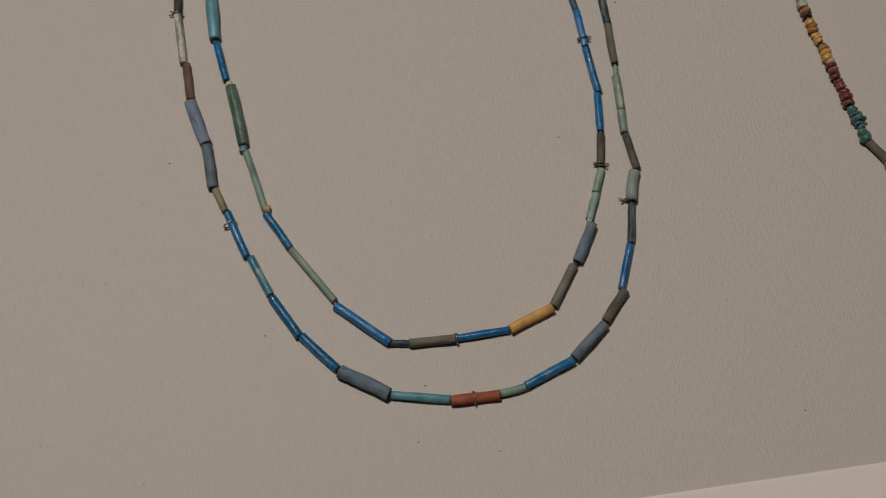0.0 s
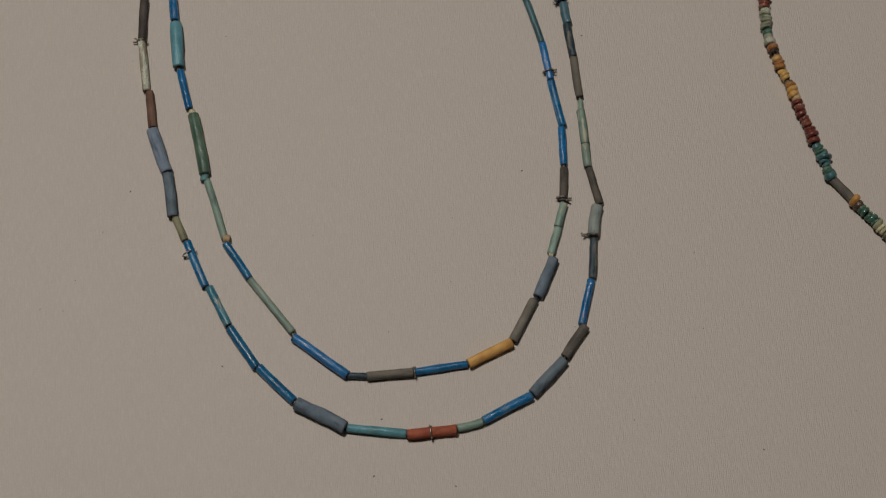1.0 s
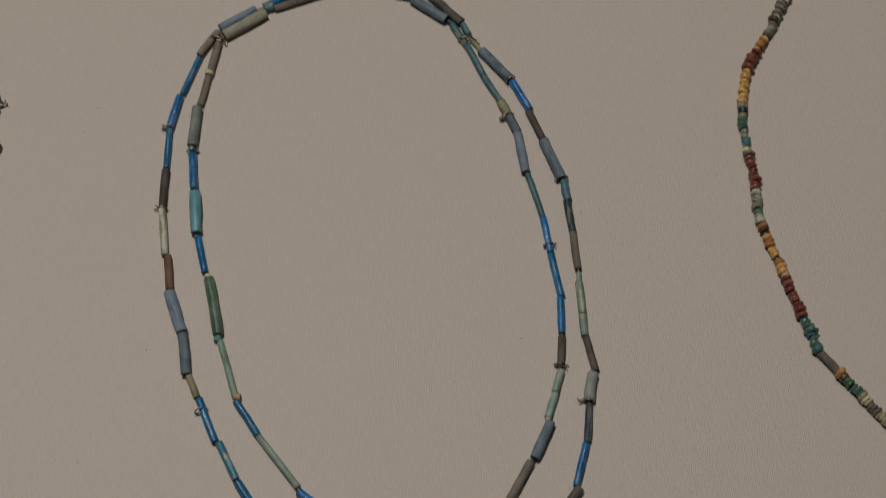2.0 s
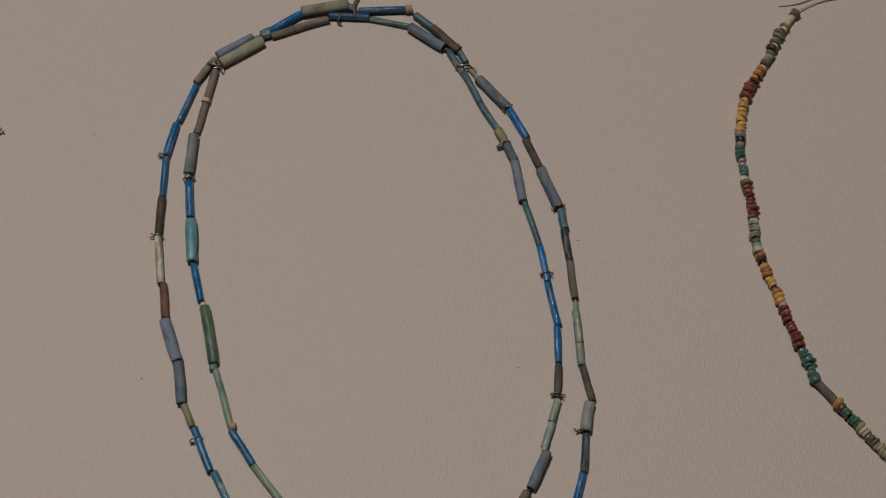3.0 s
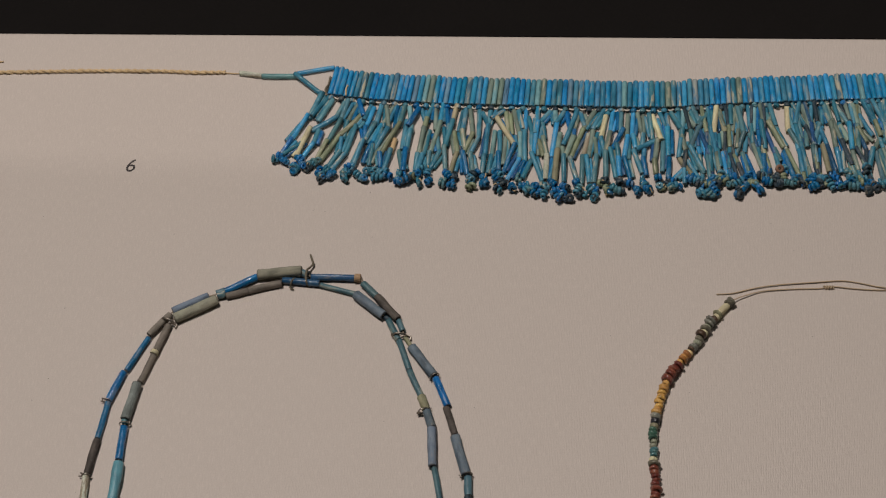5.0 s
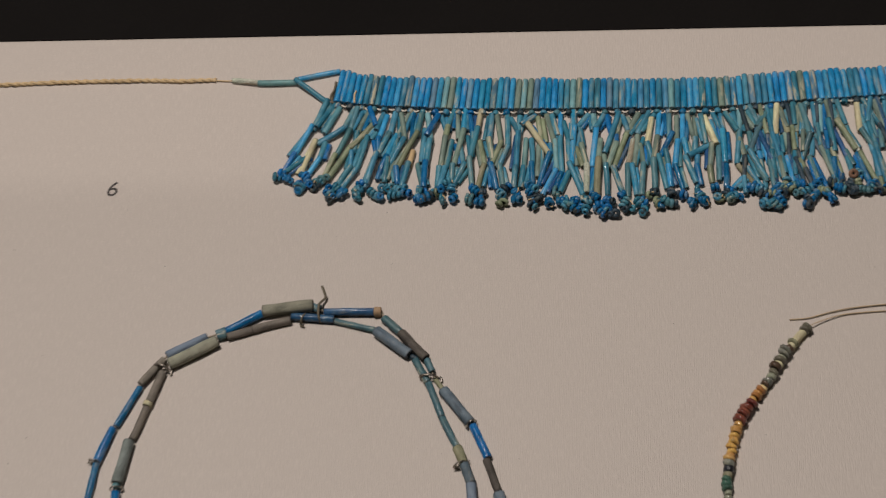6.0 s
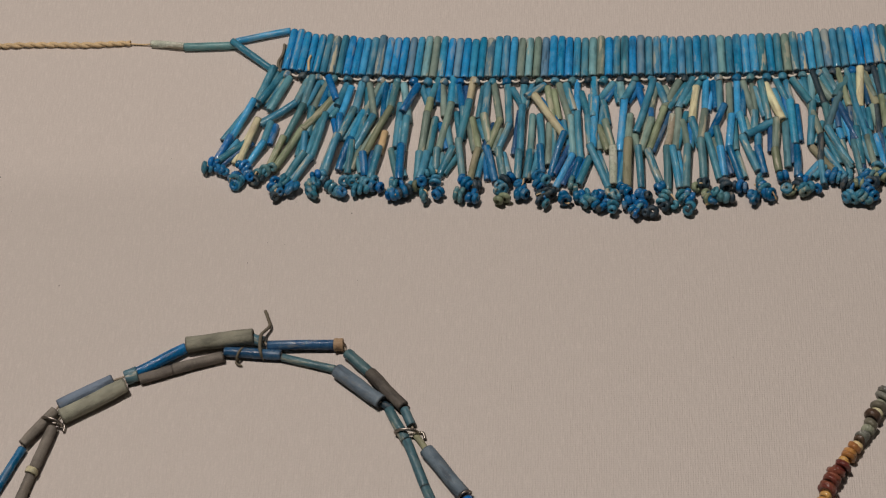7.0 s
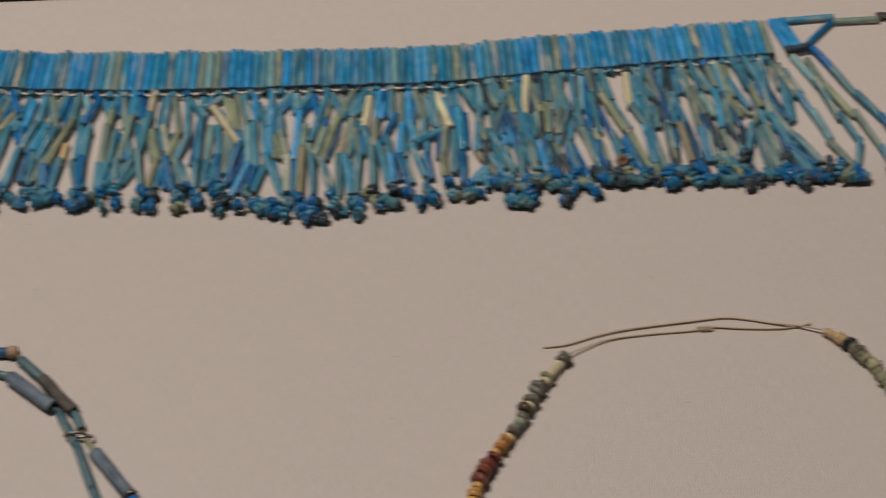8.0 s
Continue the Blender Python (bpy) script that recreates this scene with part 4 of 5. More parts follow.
def fringed_collar():
    owner = thing("fringed_collar", (0.14, 0.28, 0), "wide blue faience bead collar with tangled fringe lying on linen", "collar")
    top, lt = spline(BAND_TOP)
    base, lb = spline(BAND_BASE)
    count = 104
    made = {}
    for i in range(count):
        near = len(NEAR_BAND)
        letter = NEAR_BAND[i] if i < near else FAR_BAND[int((i - near) * len(FAR_BAND) / (count - near))]
        f = (i + 0.5) / count
        p, q = top(f * lt)[0], base(f * lb)[0]
        p = p + (p - q).normalized() * rng.uniform(-0.6, 0.6)
        d = lt / count * rng.uniform(0.94, 1.05)
        length = (p - q).length
        kind = LETTERS[letter]
        key = (kind, i % 3)
        if key not in made:
            made[key] = lathe("band_bead", tube_profile(1.0, 1.0, 0.3, 0.0), BEAD[kind], 14, 0.1, i)
            for v in made[key].vertices:
                e = abs(v.co.z)
                if e > 0.3:
                    v.co.z = math.copysign(0.5 - (0.5 - e) * 0.45, v.co.z)
                v.co.z *= 17.0 * MM
                v.co.x, v.co.y = v.co.x * 2.9 * MM, v.co.y * 2.9 * MM
        z = d / 2 * MM + 0.0001 + rng.uniform(0, 0.0006)
        m = along(q * MM + Vector((0, 0, z)), p * MM + Vector((0, 0, z)), rng.uniform(0, 6.28))
        m = m @ Matrix.Diagonal((d / 2.9, d / 2.9, length / 17.0, 1))
        part("band_bead", made[key], owner, m)
    # spacer beads along the rims: thread on the top one, a near-black strip as gap shade on the base
    for rim, total, off, high, gauge, stuff in ((base, lb, -1.2, 1.1, 0.00055, GAP_SHADE), (top, lt, -1.2, 1.3, 0.00036, PALE_THREAD)):
        pts = [rim(total * k / 120)[0] * MM + Vector((0, off * MM, high * MM)) for k in range(121)]
        part("band_thread_and_shade", pipe("band_thread_and_shade", pts, gauge, stuff, 6, 1), owner, Matrix.Identity(4), "near-black strip for the shade in the gap under the band" if stuff is GAP_SHADE else "pale stringing thread")
    shared = {}

    def ring(kind, dia, thick, at, ahead, name="ring_bead"):
        key = (kind, round(dia), round(thick * 2))
        if key not in shared:
            shared[key] = ring_mesh(kind, dia * MM, thick * MM, len(shared))
        m = Matrix.Translation(Vector(at) * MM) @ Vector(ahead).to_track_quat("Z", "X").to_matrix().to_4x4()
        part(name, shared[key], owner, m)

    for i in range(51):
        (p, _), (q, _) = base(lb * (i + 0.78) / 52), base(lb * (i + 1.22) / 52)
        drop = rng.uniform(1.5, 2.2)
        pts = [Vector((p.x, p.y - 1.1, 1.6)), Vector(((p.x + q.x) / 2 - 0.5, p.y - drop - 0.3, 2.1)), Vector(((p.x + q.x) / 2 + 0.5, q.y - drop - 0.3, 2.1)), Vector((q.x, q.y - 1.1, 1.6))]
        part("thread_loop", pipe("thread_loop", [v * MM for v in pts], 0.00042, PALE_THREAD, 6, 3), owner, Matrix.Identity(4), "pale loop of stringing thread")
    for i in range(52):
        at, ahead = base(lb * (i + 0.5 + rng.uniform(-0.12, 0.12)) / 52)
        ring(rng.choice(("steel", "teal", "worn", "blue", "steel", "seagrey", "navy")), rng.uniform(2.7, 3.4), rng.uniform(2.0, 3.2), (at.x, at.y - 1.9, 1.9), (0.3 + rng.uniform(-0.5, 0.5), 1, rng.uniform(-0.2, 0.2)), "spacer_bead")
    for dx, high in ((0.0, 1.2), (0.7, 1.9)):
        pts = [Vector((-2.6 - dx, 304.5, high)), Vector((-3.4, 300.5 - dx, high + 0.5)), Vector((-4.2 - dx, 296.0, high)), Vector((-4.0 + dx, 292.4, 1.6))]
        part("frayed_cord", pipe("frayed_cord", [v * MM for v in pts], 0.00052, DARK_CORD, 6, 4), owner, Matrix.Identity(4), "frayed dark cord end")
    stub = [Vector((6.9, 298.0, 3.2)), Vector((6.4, 295.4, 3.5)), Vector((6.6, 291.5, 2.8))]
    part("thread_stub", pipe("thread_stub", [v * MM for v in stub], 0.0005, CORD, 6, 4), owner, Matrix.Identity(4), "tan stub of flax thread")
    # fringe: tubes laid over one another, with their threads
    laid, ends = [], []
    for n, (kind, x0, y0, x1, y1) in enumerate(FRINGE):
        p, q = (x0, y0), (x1, y1)
        kind = {"slate": "seagrey", "lavender": "seagrey"}.get(kind, kind)
        if 180 < x0 < 284 and kind in ("sage", "moss", "teal") and rng.random() < 0.45:
            kind = rng.choice(("dusk", "seagrey", "steel", "dusk"))
        d = 2.62 * rng.uniform(0.9, 1.1) * (1.25 if kind == "olive" and math.hypot(x1 - x0, y1 - y0) > 16 else 1)
        z0 = z1 = d / 2 + 0.1
        for a, b, za, zb, da in laid:
            if gap2(p, p, a, b) < (d + da) * 0.36:
                z0 = max(z0, min(za, zb) + (d + da) * 0.26)
            if gap2(q, q, a, b) < (d + da) * 0.36:
                z1 = max(z1, min(za, zb) + (d + da) * 0.26)
            mid = ((x0 + x1) / 2, (y0 + y1) / 2)
            if gap2(mid, mid, a, b) < (d + da) * 0.36:
                z0, z1 = max(z0, min(za, zb) + (d + da) * 0.24), max(z1, min(za, zb) + (d + da) * 0.24)
        z0, z1 = min(z0, 4.2), min(z1, 4.2)
        laid.append((p, q, z0, z1, d))
        a, b = Vector((x0, y0, z0)) * MM, Vector((x1, y1, z1)) * MM
        length = (b - a).length + 0.0024
        me = lathe("fringe_bead", tube_profile(length, d * MM, 0.34, 0.01), BEAD[kind], 12, 0.08, n, bend=rng.uniform(-0.1, 0.1) * d * MM)
        part("fringe_bead", me, owner, along(a, b, rng.uniform(0, 6.28)))
        out = (b - a).normalized() * 0.0008
        part("fringe_thread", pipe("fringe_thread", [a - out, a, b, b + out], 0.0003, DARK_CORD, 5, 1), owner, Matrix.Identity(4))
    # a second, lower layer: strands that lie half under their neighbours
    for n, (kind, x0, y0, x1, y1) in enumerate(FRINGE):
        long = math.hypot(x1 - x0, y1 - y0)
        dense = 178 < x0 < 268
        if n < 3 or y1 > 291 or long < 7 or x1 > 292 or rng.random() > (0.97 if dense else 0.66):
            continue
        sx, lean, d = rng.choice((-1.7, 1.7, 2.1)) * (1.25 if dense else 1), rng.uniform(-1.2, 1.2), rng.uniform(2.0, 2.35)
        z = d / 2 + 0.1
        a, b = Vector((x0 + sx - lean, y0, z)) * MM, Vector((x1 + sx + lean, y1 + rng.uniform(-0.5, 0.5), z)) * MM
        under = rng.choice(("steel", "teal", "indigo", "sage", "steel", "blue", "teal", kind))
        part("under_bead", lathe("under_bead", tube_profile((b - a).length, d * MM, 0.34, 0.01), BEAD[under], 12, 0.08, n), owner, along(a, b, rng.uniform(0, 6.28)))
    # the crowded stretch of the fringe: more strands, leaning with their neighbours
    for n in range(37):
        x = 178.0 + n * 2.85 + rng.uniform(-0.8, 0.8)
        y, lean = 286.5 + (x - 186) * 0.072, rng.uniform(0.05, 0.30) + max(0, x - 255) * 0.006
        if min(abs(x + lean * 30 - g) for g in (233, 254)) < 2.2:
            continue
        end = 243 - rng.uniform(0, 4)
        while y > end + 4:
            long = min(rng.uniform(11, 16), y - end)
            d, slope = rng.uniform(2.1, 2.45), lean + rng.uniform(-0.22, 0.22)
            z = d / 2 + rng.uniform(0.1, 1.4)
            a, b = Vector((x, y, z)) * MM, Vector((x + slope * long, y - long, z + rng.uniform(-0.2, 0.2))) * MM
            under = rng.choice(("steel", "teal", "steel", "sage", "navy", "indigo", "moss", "teal", "navy", "seagrey"))
            part("under_bead", lathe("under_bead", tube_profile((b - a).length + 0.0006, d * MM, 0.34, 0.01), BEAD[under], 12, 0.08, n), owner, along(a, b, rng.uniform(0, 6.28)))
            x, y = x + slope * long, y - long
    tints = ("blue", "steel", "blue", "steel", "blue", "navy", "royal", "blue", "seagrey", "navy", "steel", "moss", "royal", "teal")
    extra = tuple((186 + k * 3.4 + rng.uniform(-1, 1), 240.5 + (k * 3.4) * 0.012 + rng.uniform(-2, 3)) for k in range(36))
    for n, (x, y) in enumerate(RINGS + extra):
        kind = rng.choice(tints)
        facing = Vector((rng.uniform(-1, 1), rng.uniform(-1, 0.4), rng.uniform(0.0, 0.9) ** 2)).normalized()
        dia = rng.uniform(3.8, 4.9)
        flat = abs(facing.z)
        z = 0.2 + dia / 2 * math.sqrt(1 - flat * flat) + 0.8 * flat + rng.uniform(0, 0.5)
        ring(kind, dia, rng.uniform(1.7, 2.3), (x, y, z), facing)
        for k in range(rng.choice((1, 2, 3))):
            side = Vector((rng.uniform(-1, 1), rng.uniform(-1, 1), 0)).normalized()
            step = facing * (1.9 if k else -1.9) if rng.random() < 0.55 else side * rng.uniform(1.8, 2.6)
            f2 = (facing + 0.25 * side).normalized()
            ring(rng.choice((kind, kind, rng.choice(tints))), rng.uniform(3.0, 4.4), rng.uniform(1.5, 2.1), (x + step.x, y + step.y, max(1.6, z + step.z * 0.5)), f2)
    # one rust-red ring, and dark thread loops among the rings
    ring("brown", 4.6, 1.8, (228.6, 247.5, 4.4), (0.1, -0.5, 1.0))
    for n in range(26):
        x, y = RINGS[n * 4]
        pts = [Vector((x + rng.uniform(-2, 2), y + rng.uniform(-2, 2.5), rng.uniform(1.5, 4.5))) * MM for _ in range(4)]
        part("end_thread", pipe("end_thread", pts, 0.0003, CORD, 5, 4), owner, Matrix.Identity(4))
    # cord at the near end: knot, twist, single thread, jade end bead
    line, total = spline(((-186, 306.2), (-166.6, 306.8), (-121.8, 308.0), (-84, 307.7), (-59.4, 307.5)))
    for turn in (0, math.pi):
        pts = []
        for k in range(int(total / 0.45)):
            at, ahead = line(k * 0.45)
            u = k * 0.45
            a = u / 4.2 * math.pi + 1.8 * noise.noise((u * 0.09, 0, 0)) + turn
            w = 0.42 + 0.3 * noise.noise((u * 0.16, 3, turn))
            sway = 0.5 * noise.noise((u * 0.05, 7, 0))
            pts.append(Vector((at.x, at.y + sway + w * math.cos(a), 1.05 + w * math.sin(a))) * MM)
        part("cord_ply", pipe("cord_ply", pts, 0.00068, CORD, 6, 1), owner, Matrix.Identity(4), "twisted pale flax cord")
    part("end_thread", pipe("end_thread", [Vector(p) * MM for p in ((-60, 307.5, 0.8), (-55, 307.1, 0.7), (-51, 306.8, 1.4))], 0.0003, CORD, 6, 4), owner, Matrix.Identity(4))
    tube_bead("chalk", 2.5, (-52, 306.9), (-38.9, 305.2), owner, "end_bead")
    tube_bead("umber", 2.6, (323.2, 310.4), (327.5, 310.2), owner, "end_bead")
    part("end_thread", pipe("end_thread", [Vector(p) * MM for p in ((320, 310.5, 1.5), (328, 310.2, 1.3), (336, 309.6, 0.6), (348, 310, 0.5))], 0.0004, CORD, 6, 4), owner, Matrix.Identity(4))
    knot = [Vector((-186 + 1.5 * math.cos(a * 1.9), 306.2 + 1.1 * math.sin(a * 2.3), 1.2 + 0.7 * math.sin(a * 1.4))) * MM for a in range(14)]
    part("knot", pipe("knot", knot, 0.00055, CORD, 6, 4), owner, Matrix.Identity(4), "small cord knot")
    for pts in (((-187, 306.5, 1), (-193, 307.2, 0.8), (-203, 306.6, 0.7), (-215, 308, 0.7)), ((-187, 306, 1), (-195, 305.2, 0.8), (-208, 303.6, 0.7), (-218, 303, 0.7)),
                ((-183, 313.9, 0.5), (-192, 313.6, 0.8), (-204, 314.6, 0.6), (-214, 313, 0.6))):
        part("loose_thread", pipe("loose_thread", [Vector(p) * MM for p in pts], 0.0004, CORD, 6, 5), owner, Matrix.Identity(4))
    return owner


fringed_collar()

# ---- the two necklaces of small disc beads ----
# kind, length along the string, diameter, count of beads; an empty kind leaves the thread bare
DISC_TOP = (("drab", 3.4, 5.0, 2), ("ivory", 6.4, 3.4, 0), ("olive", 1.5, 5.2, 1), ("ivory", 1.5, 4.2, 1), ("bark", 2.0, 4.6, 1), ("ash", 3.2, 5.8, 2), ("reed", 1.9, 4.8, 1), ("drab", 2.1, 5.4, 1),
            ("ivory", 1.7, 4.8, 1), ("bark", 2.4, 5.6, 1), ("drab", 2.1, 5.6, 1), ("reed", 2.2, 4.6, 1), ("ash", 2.9, 4.8, 2), ("bark", 1.6, 5.0, 1), ("buff", 1.6, 4.2, 1), ("honey", 5.3, 5.2, 3), ("amber", 1.7, 3.9, 1),
            ("garnet", 11.5, 5.6, 5), ("amber", 17.5, 5.0, 8))
DISC_MID = (("ash", 2.6, 4.8, 1), ("jet", 2.6, 5.0, 1), ("olive", 2.2, 5.0, 1), ("spring", 6.0, 4.6, 3), ("reed", 1.9, 3.6, 1), ("reed", 2.2, 4.4, 1), ("lagoon", 5.0, 4.8, 2), ("ivory", 2.3, 4.6, 1), ("drab", 3.0, 5.4, 1),
            ("garnet", 11.2, 5.0, 6), ("garnet", 5.2, 5.6, 2), ("chalk", 1.9, 4.4, 1), ("reed", 3.2, 5.0, 2), ("reed", 4.4, 5.2, 2), ("spring", 2.4, 4.4, 1), ("reed", 2.4, 4.8, 1), ("chalk", 2.6, 4.8, 1), ("honey", 2.4, 5.4, 1), ("bark", 1.4, 5.0, 1), ("", 1.8, 0, 0))
DISC_LOW = (("amber", 2.3, 5.0, 1), ("honey", 3.6, 5.2, 2), ("", 0.9, 0, 0), ("amber", 4.8, 4.6, 2), ("bark", 1.5, 4.6, 1), ("honey", 2.1, 5.0, 1), ("amber", 4.3, 5.0, 2), ("buff", 2.2, 5.0, 1), ("garnet", 16.0, 5.0, 8), ("garnet", 4.1, 6.2, 2), ("lagoon", 2.5, 4.6, 1),
            ("spring", 2.8, 5.6, 1), ("lagoon", 3.0, 6.0, 1), ("lagoon", 3.0, 4.4, 1), ("spring", 3.1, 5.0, 1), ("lagoon", 2.6, 6.0, 1), ("taupe", 11.6, 3.6, 0), ("honey", 2.5, 5.8, 1), ("bark", 2.6, 5.2, 1), ("spring", 9.2, 5.2, 4), ("olive", 2.1, 5.0, 1),
            ("ivory", 3.0, 5.0, 1), ("drab", 5.0, 5.0, 2))
DISC_RUNS = DISC_TOP + DISC_MID + DISC_LOW
DISC_LEFT = ((206.7, 171.8), (200.7, 164.0), (196.0, 157.4), (192.3, 151.0), (189.6, 145.5), (186.9, 142.0), (183.4, 136.7), (180.2, 131.5), (177.3, 125.8), (174.6, 116.0), (173.3, 109.5), (172.4, 103.0), (172.1, 97.0),
             (172.7, 91.0), (172.9, 83.0), (174.3, 70.3), (174.0, 64.5), (173.8, 57.0), (174.0, 51.0), (175.3, 45.5), (176.8, 40.0), (178.1, 35.0), (179.6, 31.0), (181.2, 25.8))
DISC_BASE = ((183.8, 15.5), (186.1, 8.0), (187.7, 2.0), (189.7, -3.5), (191.1, -9.5), (192.6, -14.0), (198.4, -21.6), (201.3, -26.2), (207.4, -33.4), (211.5, -39.4), (223, -53),
             (241, -63), (262, -62), (284, -50), (302, -28), (314, 2), (320, 40), (321, 80), (318, 115), (314, 140), (307.2, 158.7), (301.5, 167.3), (296.8, 172.8), (289.5, 178.2))
DISC_PATH = DISC_LEFT + DISC_BASE


def disc_mesh(kind, seed):
    """A small pierced disc with a rounded rim, 4.5 mm across and 2 mm thick."""
    prof = [(0.16, -0.42), (0.30, -0.5), (0.39, -0.46), (0.455, -0.33), (0.49, -0.14), (0.5, 0.02), (0.488, 0.17), (0.45, 0.34), (0.385, 0.46), (0.30, 0.5), (0.16, 0.42)]
    return lathe("disc_bead", [(r * 4.5 * MM, z * 2.0 * MM) for r, z in prof], BEAD[kind], 16, 0.14, seed)


DISC = {}


def disc(kind, dia, thick, at, ahead, parent, name="disc_bead"):
    key = (kind, rng.randrange(2))
    if key not in DISC:
        DISC[key] = disc_mesh(kind, len(DISC) * 3)
    lean = Vector((ahead.x + rng.uniform(-0.22, 0.22), ahead.y + rng.uniform(-0.22, 0.22), rng.uniform(-0.25, 0.25)))
    spot = Vector((at.x + rng.uniform(-0.35, 0.35), at.y + rng.uniform(-0.35, 0.35), dia / 2 + 0.1))
    m = Matrix.Translation(spot * MM) @ lean.to_track_quat("Z", "X").to_matrix().to_4x4() @ Matrix.Rotation(rng.uniform(0, 6.28), 4, "Z")
    part(name, DISC[key], parent, m @ Matrix.Diagonal((dia / 4.5, dia / 4.5 * rng.uniform(0.92, 1.04), thick / 2.0, 1)))


def disc_necklace():
    owner = thing("disc_bead_necklace", (0.248, 0.06, 0), "necklace of small red, yellow and green disc beads on linen", "necklace", "bead necklaces on the board")
    line, total = spline(DISC_PATH)
    runs = list(DISC_RUNS)
    while sum(r[1] for r in runs) < total - 40:
        left = total - 40 - sum(r[1] for r in runs)
        runs.append((rng.choice(("leaf", "garnet", "amber", "sage", "leaf", "tan")), min(rng.randint(8, 18), left + 0.01), 4.8, 4))
    runs += [("spring", 9, 4.8, 5), ("olive", 9, 4.8, 5), ("leaf", 6, 4.8, 3), ("drab", 5, 5.0, 2), ("jet", 3, 5.0, 1), ("buff", 4, 4.6, 3), ("tan", 4, 3.8, 3)]
    s = 0.0
    for kind, length, dia, count in runs:
        if kind and not count:
            (p, _), (q, _) = line(s), line(s + length)
            tube_bead(kind, dia, (p.x, p.y), (q.x, q.y), owner)
        count = max(count, round(length / 1.75)) if count else 0
        for k in range(count):
            at, ahead = line(s + length * (k + 0.5) / count)
            if s < total:
                disc(kind, dia * rng.uniform(0.82, 1.06), length / count * rng.uniform(1.04, 1.22), at, ahead, owner)
        s += length
    pts = [line(total * k / 220)[0] * MM + Vector((0, 0, 0.0021)) for k in range(221)]
    part("thread", pipe("thread", pts, 0.0004, THREAD, 6, 1), owner, Matrix.Identity(4))
    for wire in (((199.2, 175.9, 0.5), (207, 176.6, 0.6), (217, 179.6, 0.8), (228, 181.8, 0.8), (247, 183.9, 0.7), (258, 185, 0.6), (266, 184, 0.6), (274, 182.2, 0.7), (281, 180.9, 1.2), (289, 178.5, 2.0)),
                 ((206.5, 171.6, 2.1), (212, 174.6, 1.4), (221, 178, 0.8), (234, 179.6, 0.6), (247.6, 180.4, 0.6), (254, 181.5, 0.7), (265, 180.6, 0.6), (276, 180.2, 0.6), (282, 180.9, 0.6), (286, 181.8, 0.6))):
        part("stringing_thread", pipe("stringing_thread", [Vector(p) * MM for p in wire], 0.0003, DARK_THREAD, 6, 5), owner, Matrix.Identity(4), "bare stiff brown stringing thread")
    knot = [Vector((249.5 + a * 0.42, 181 + 0.8 * math.sin(a * 2.1), 1.0 + 0.5 * math.cos(a * 2.1))) * MM for a in range(12)]
    part("knot", pipe("knot", knot, 0.0004, DARK_THREAD, 6, 4), owner, Matrix.Identity(4), "small brown knot")


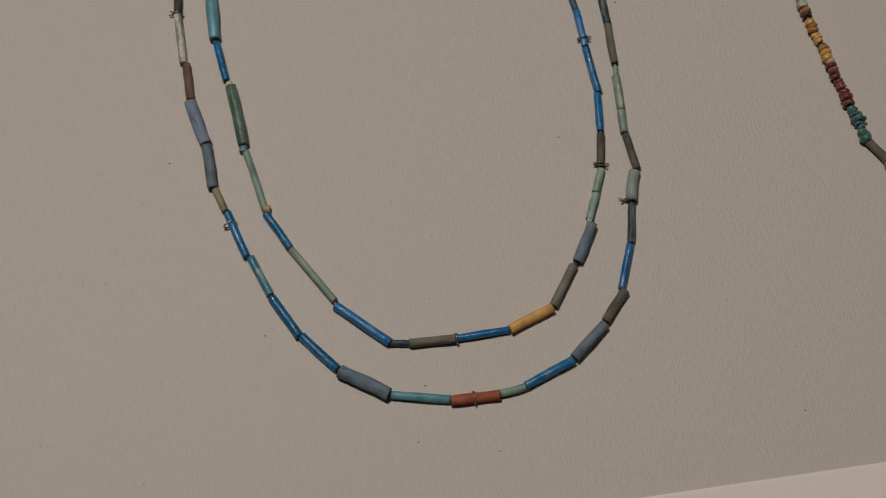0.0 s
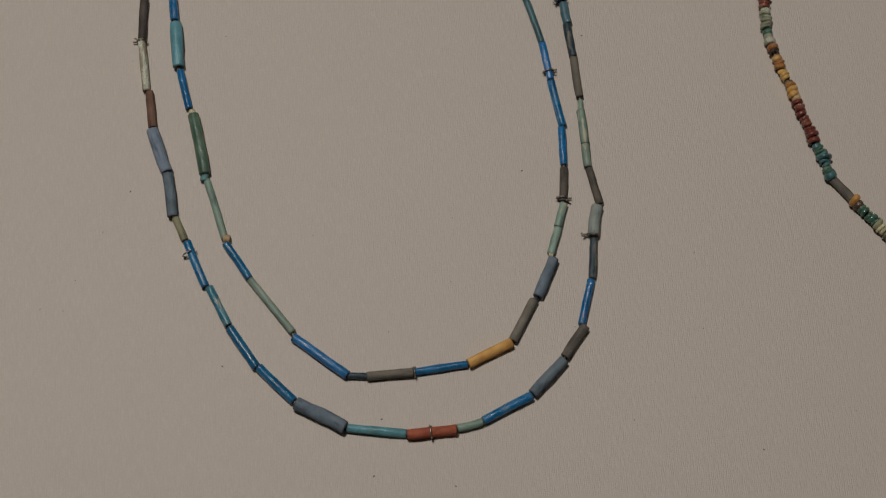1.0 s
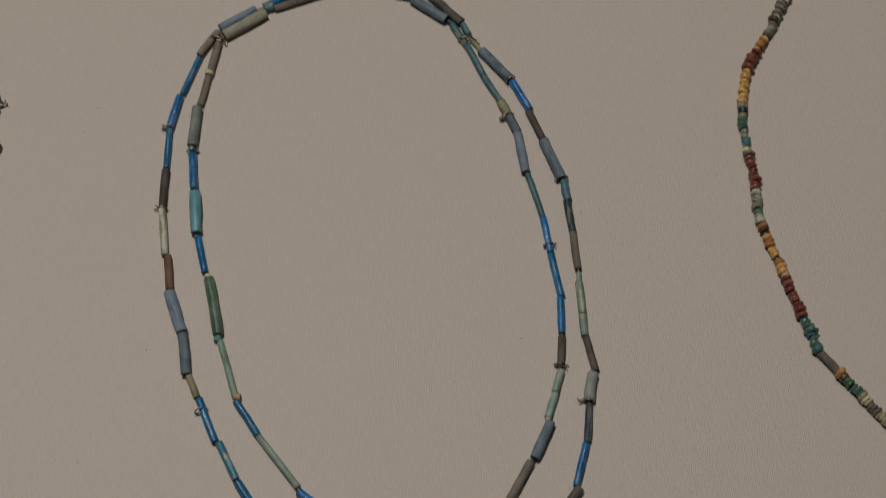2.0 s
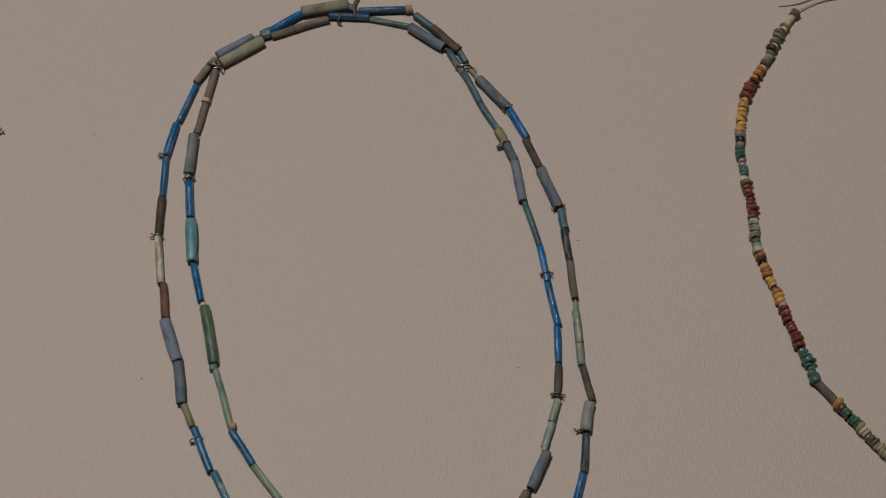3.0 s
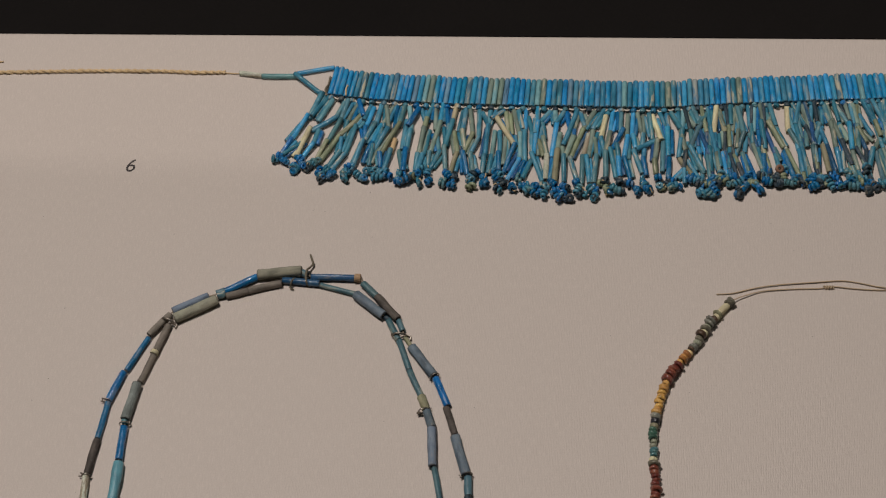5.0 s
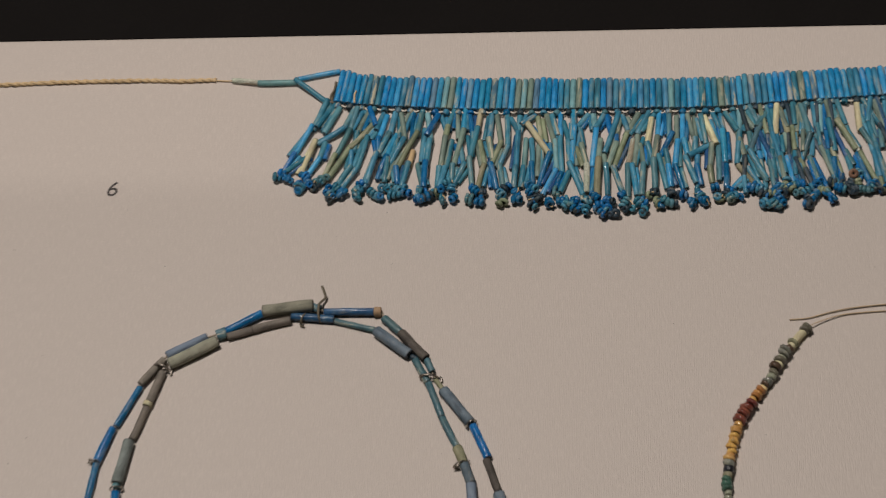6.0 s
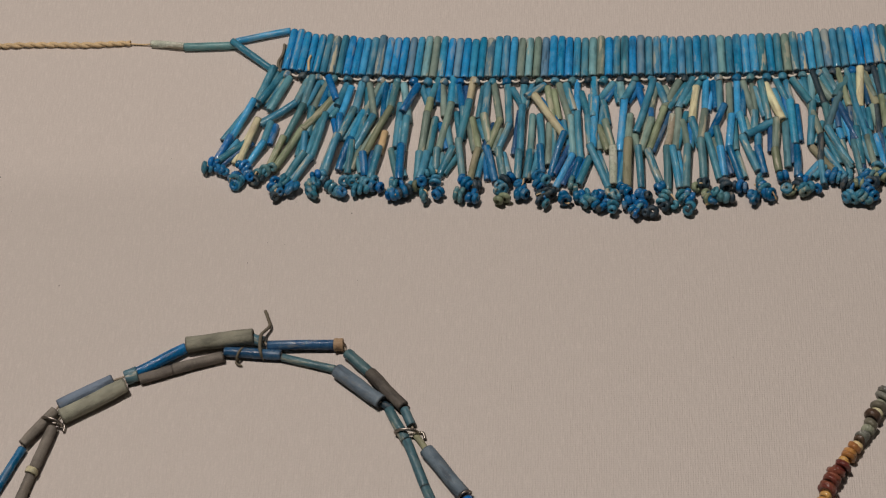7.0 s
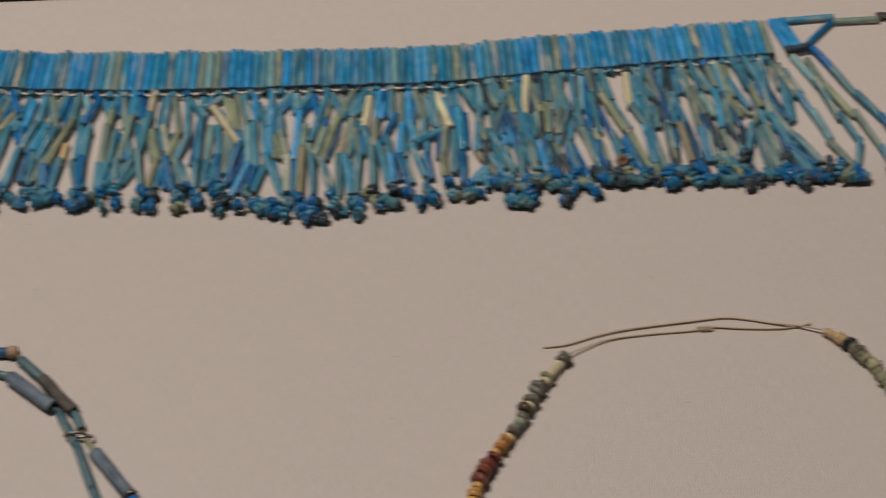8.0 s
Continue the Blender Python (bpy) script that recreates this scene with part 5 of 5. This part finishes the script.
def blue_necklace():
    owner = thing("blue_bead_necklace", (-0.22, 0.08, 0), "necklace of small dark blue disc beads with a round pale bead", "necklace", "bead necklaces on the board")
    path = ((-200, 180), (-184, 172), (-174.5, 160), (-169.7, 148), (-166.6, 136), (-165.1, 128.9), (-163.9, 121.7), (-164.6, 113.4), (-165.9, 101.0), (-167.5, 90.2), (-168.7, 74.0), (-169.9, 54.1), (-176, 28), (-190, 4), (-212, -12), (-236, -8),
            (-254, 14), (-266, 48), (-270, 90), (-264, 128), (-250, 160), (-232, 178))
    line, total = spline(path)
    s = 0.0
    while s < total:
        at, ahead = line(s)
        away = math.hypot(at.x + 165.9, at.y - 101.0)
        if away > 5.2:
            near = math.hypot(at.x + 163.9, at.y - 121.7) < 3
            disc("navy" if near else rng.choice(("jet", "blue", "jet", "blue", "steel", "jet", "blue", "navy")), rng.uniform(3.0, 4.0) * (1.25 if near else 1), 2.5, at, ahead, owner)
        s += 2.62
    prof = [(0.8, -4.2)] + [(4.75 * math.cos(math.radians(a)), 4.4 * math.sin(math.radians(a))) for a in range(-70, 71, 14)] + [(0.8, 4.2)]
    me = lathe("round_bead", [(r * MM, z * MM) for r, z in prof], BEAD["jade"], 28, 0.03, 5)
    part("round_bead", me, owner, along((-0.1654, 0.1055, 0.0048), (-0.1664, 0.0965, 0.0048)), "large round pale grey-green bead")
    pts = [line(total * k / 160)[0] * MM + Vector((0, 0, 0.0018)) for k in range(161)]
    part("thread", pipe("thread", pts, 0.0004, THREAD, 6, 1), owner, Matrix.Identity(4))
    wire_tie((-163.5, 121.7), (0.2, -1, 0), 2.4 * MM, owner)


disc_necklace()
blue_necklace()

# ---- small print and lint ----


def number_mark():
    curve = bpy.data.curves.new("number_mark", "FONT")
    curve.body, curve.size, curve.shear, curve.extrude = "6", 0.0112, 0.18, 0.00004
    curve.align_x, curve.align_y = "CENTER", "CENTER"
    holder = new("number_mark_source", curve)
    me = bpy.data.meshes.new_from_object(holder.evaluated_get(bpy.context.evaluated_depsgraph_get()))
    bpy.data.objects.remove(holder)
    me.name = "number_mark"
    me.materials.clear()
    me.materials.append(INK)
    ob = new("number_mark", me)
    ob.matrix_basis = pose(-0.1010, 0.2462, 0.00005, 0, 0, 2)
    return tagged(ob, "small dark printed number six on the linen", "number")


def lint_specks():
    verts, faces = [], []
    known = ((28.1, -131.7), (-3.6, -125.4), (0.8, -102.7), (150.7, -125.3), (95.6, 58.2), (65.2, -1.2), (-61.1, -76.8), (-95.9, 0.2))
    spots = [(x, y, 0.55) for x, y in known] + [(rng.uniform(-190, 320), rng.uniform(-140, 320), rng.uniform(0.15, 0.35)) for _ in range(90)]
    for x, y, size in spots:
        a, n0 = rng.uniform(0, 6.28), len(verts)
        for k in range(6):
            th = k * math.pi / 3
            u, v = size * math.cos(th) * 0.9, size * math.sin(th) * 0.5
            verts.append(((x + u * math.cos(a) - v * math.sin(a)) * MM, (y + u * math.sin(a) + v * math.cos(a)) * MM, 0.00004))
        verts.append((x * MM, y * MM, size * 0.5 * MM))
        faces += [(n0 + k, n0 + (k + 1) % 6, n0 + 6) for k in range(6)]
    return tagged(new("lint_specks", mesh_of("lint_specks", verts, faces, LINT)), "tiny dark lint specks scattered on the linen", "lint", kind="stuff")


number_mark()
lint_specks()
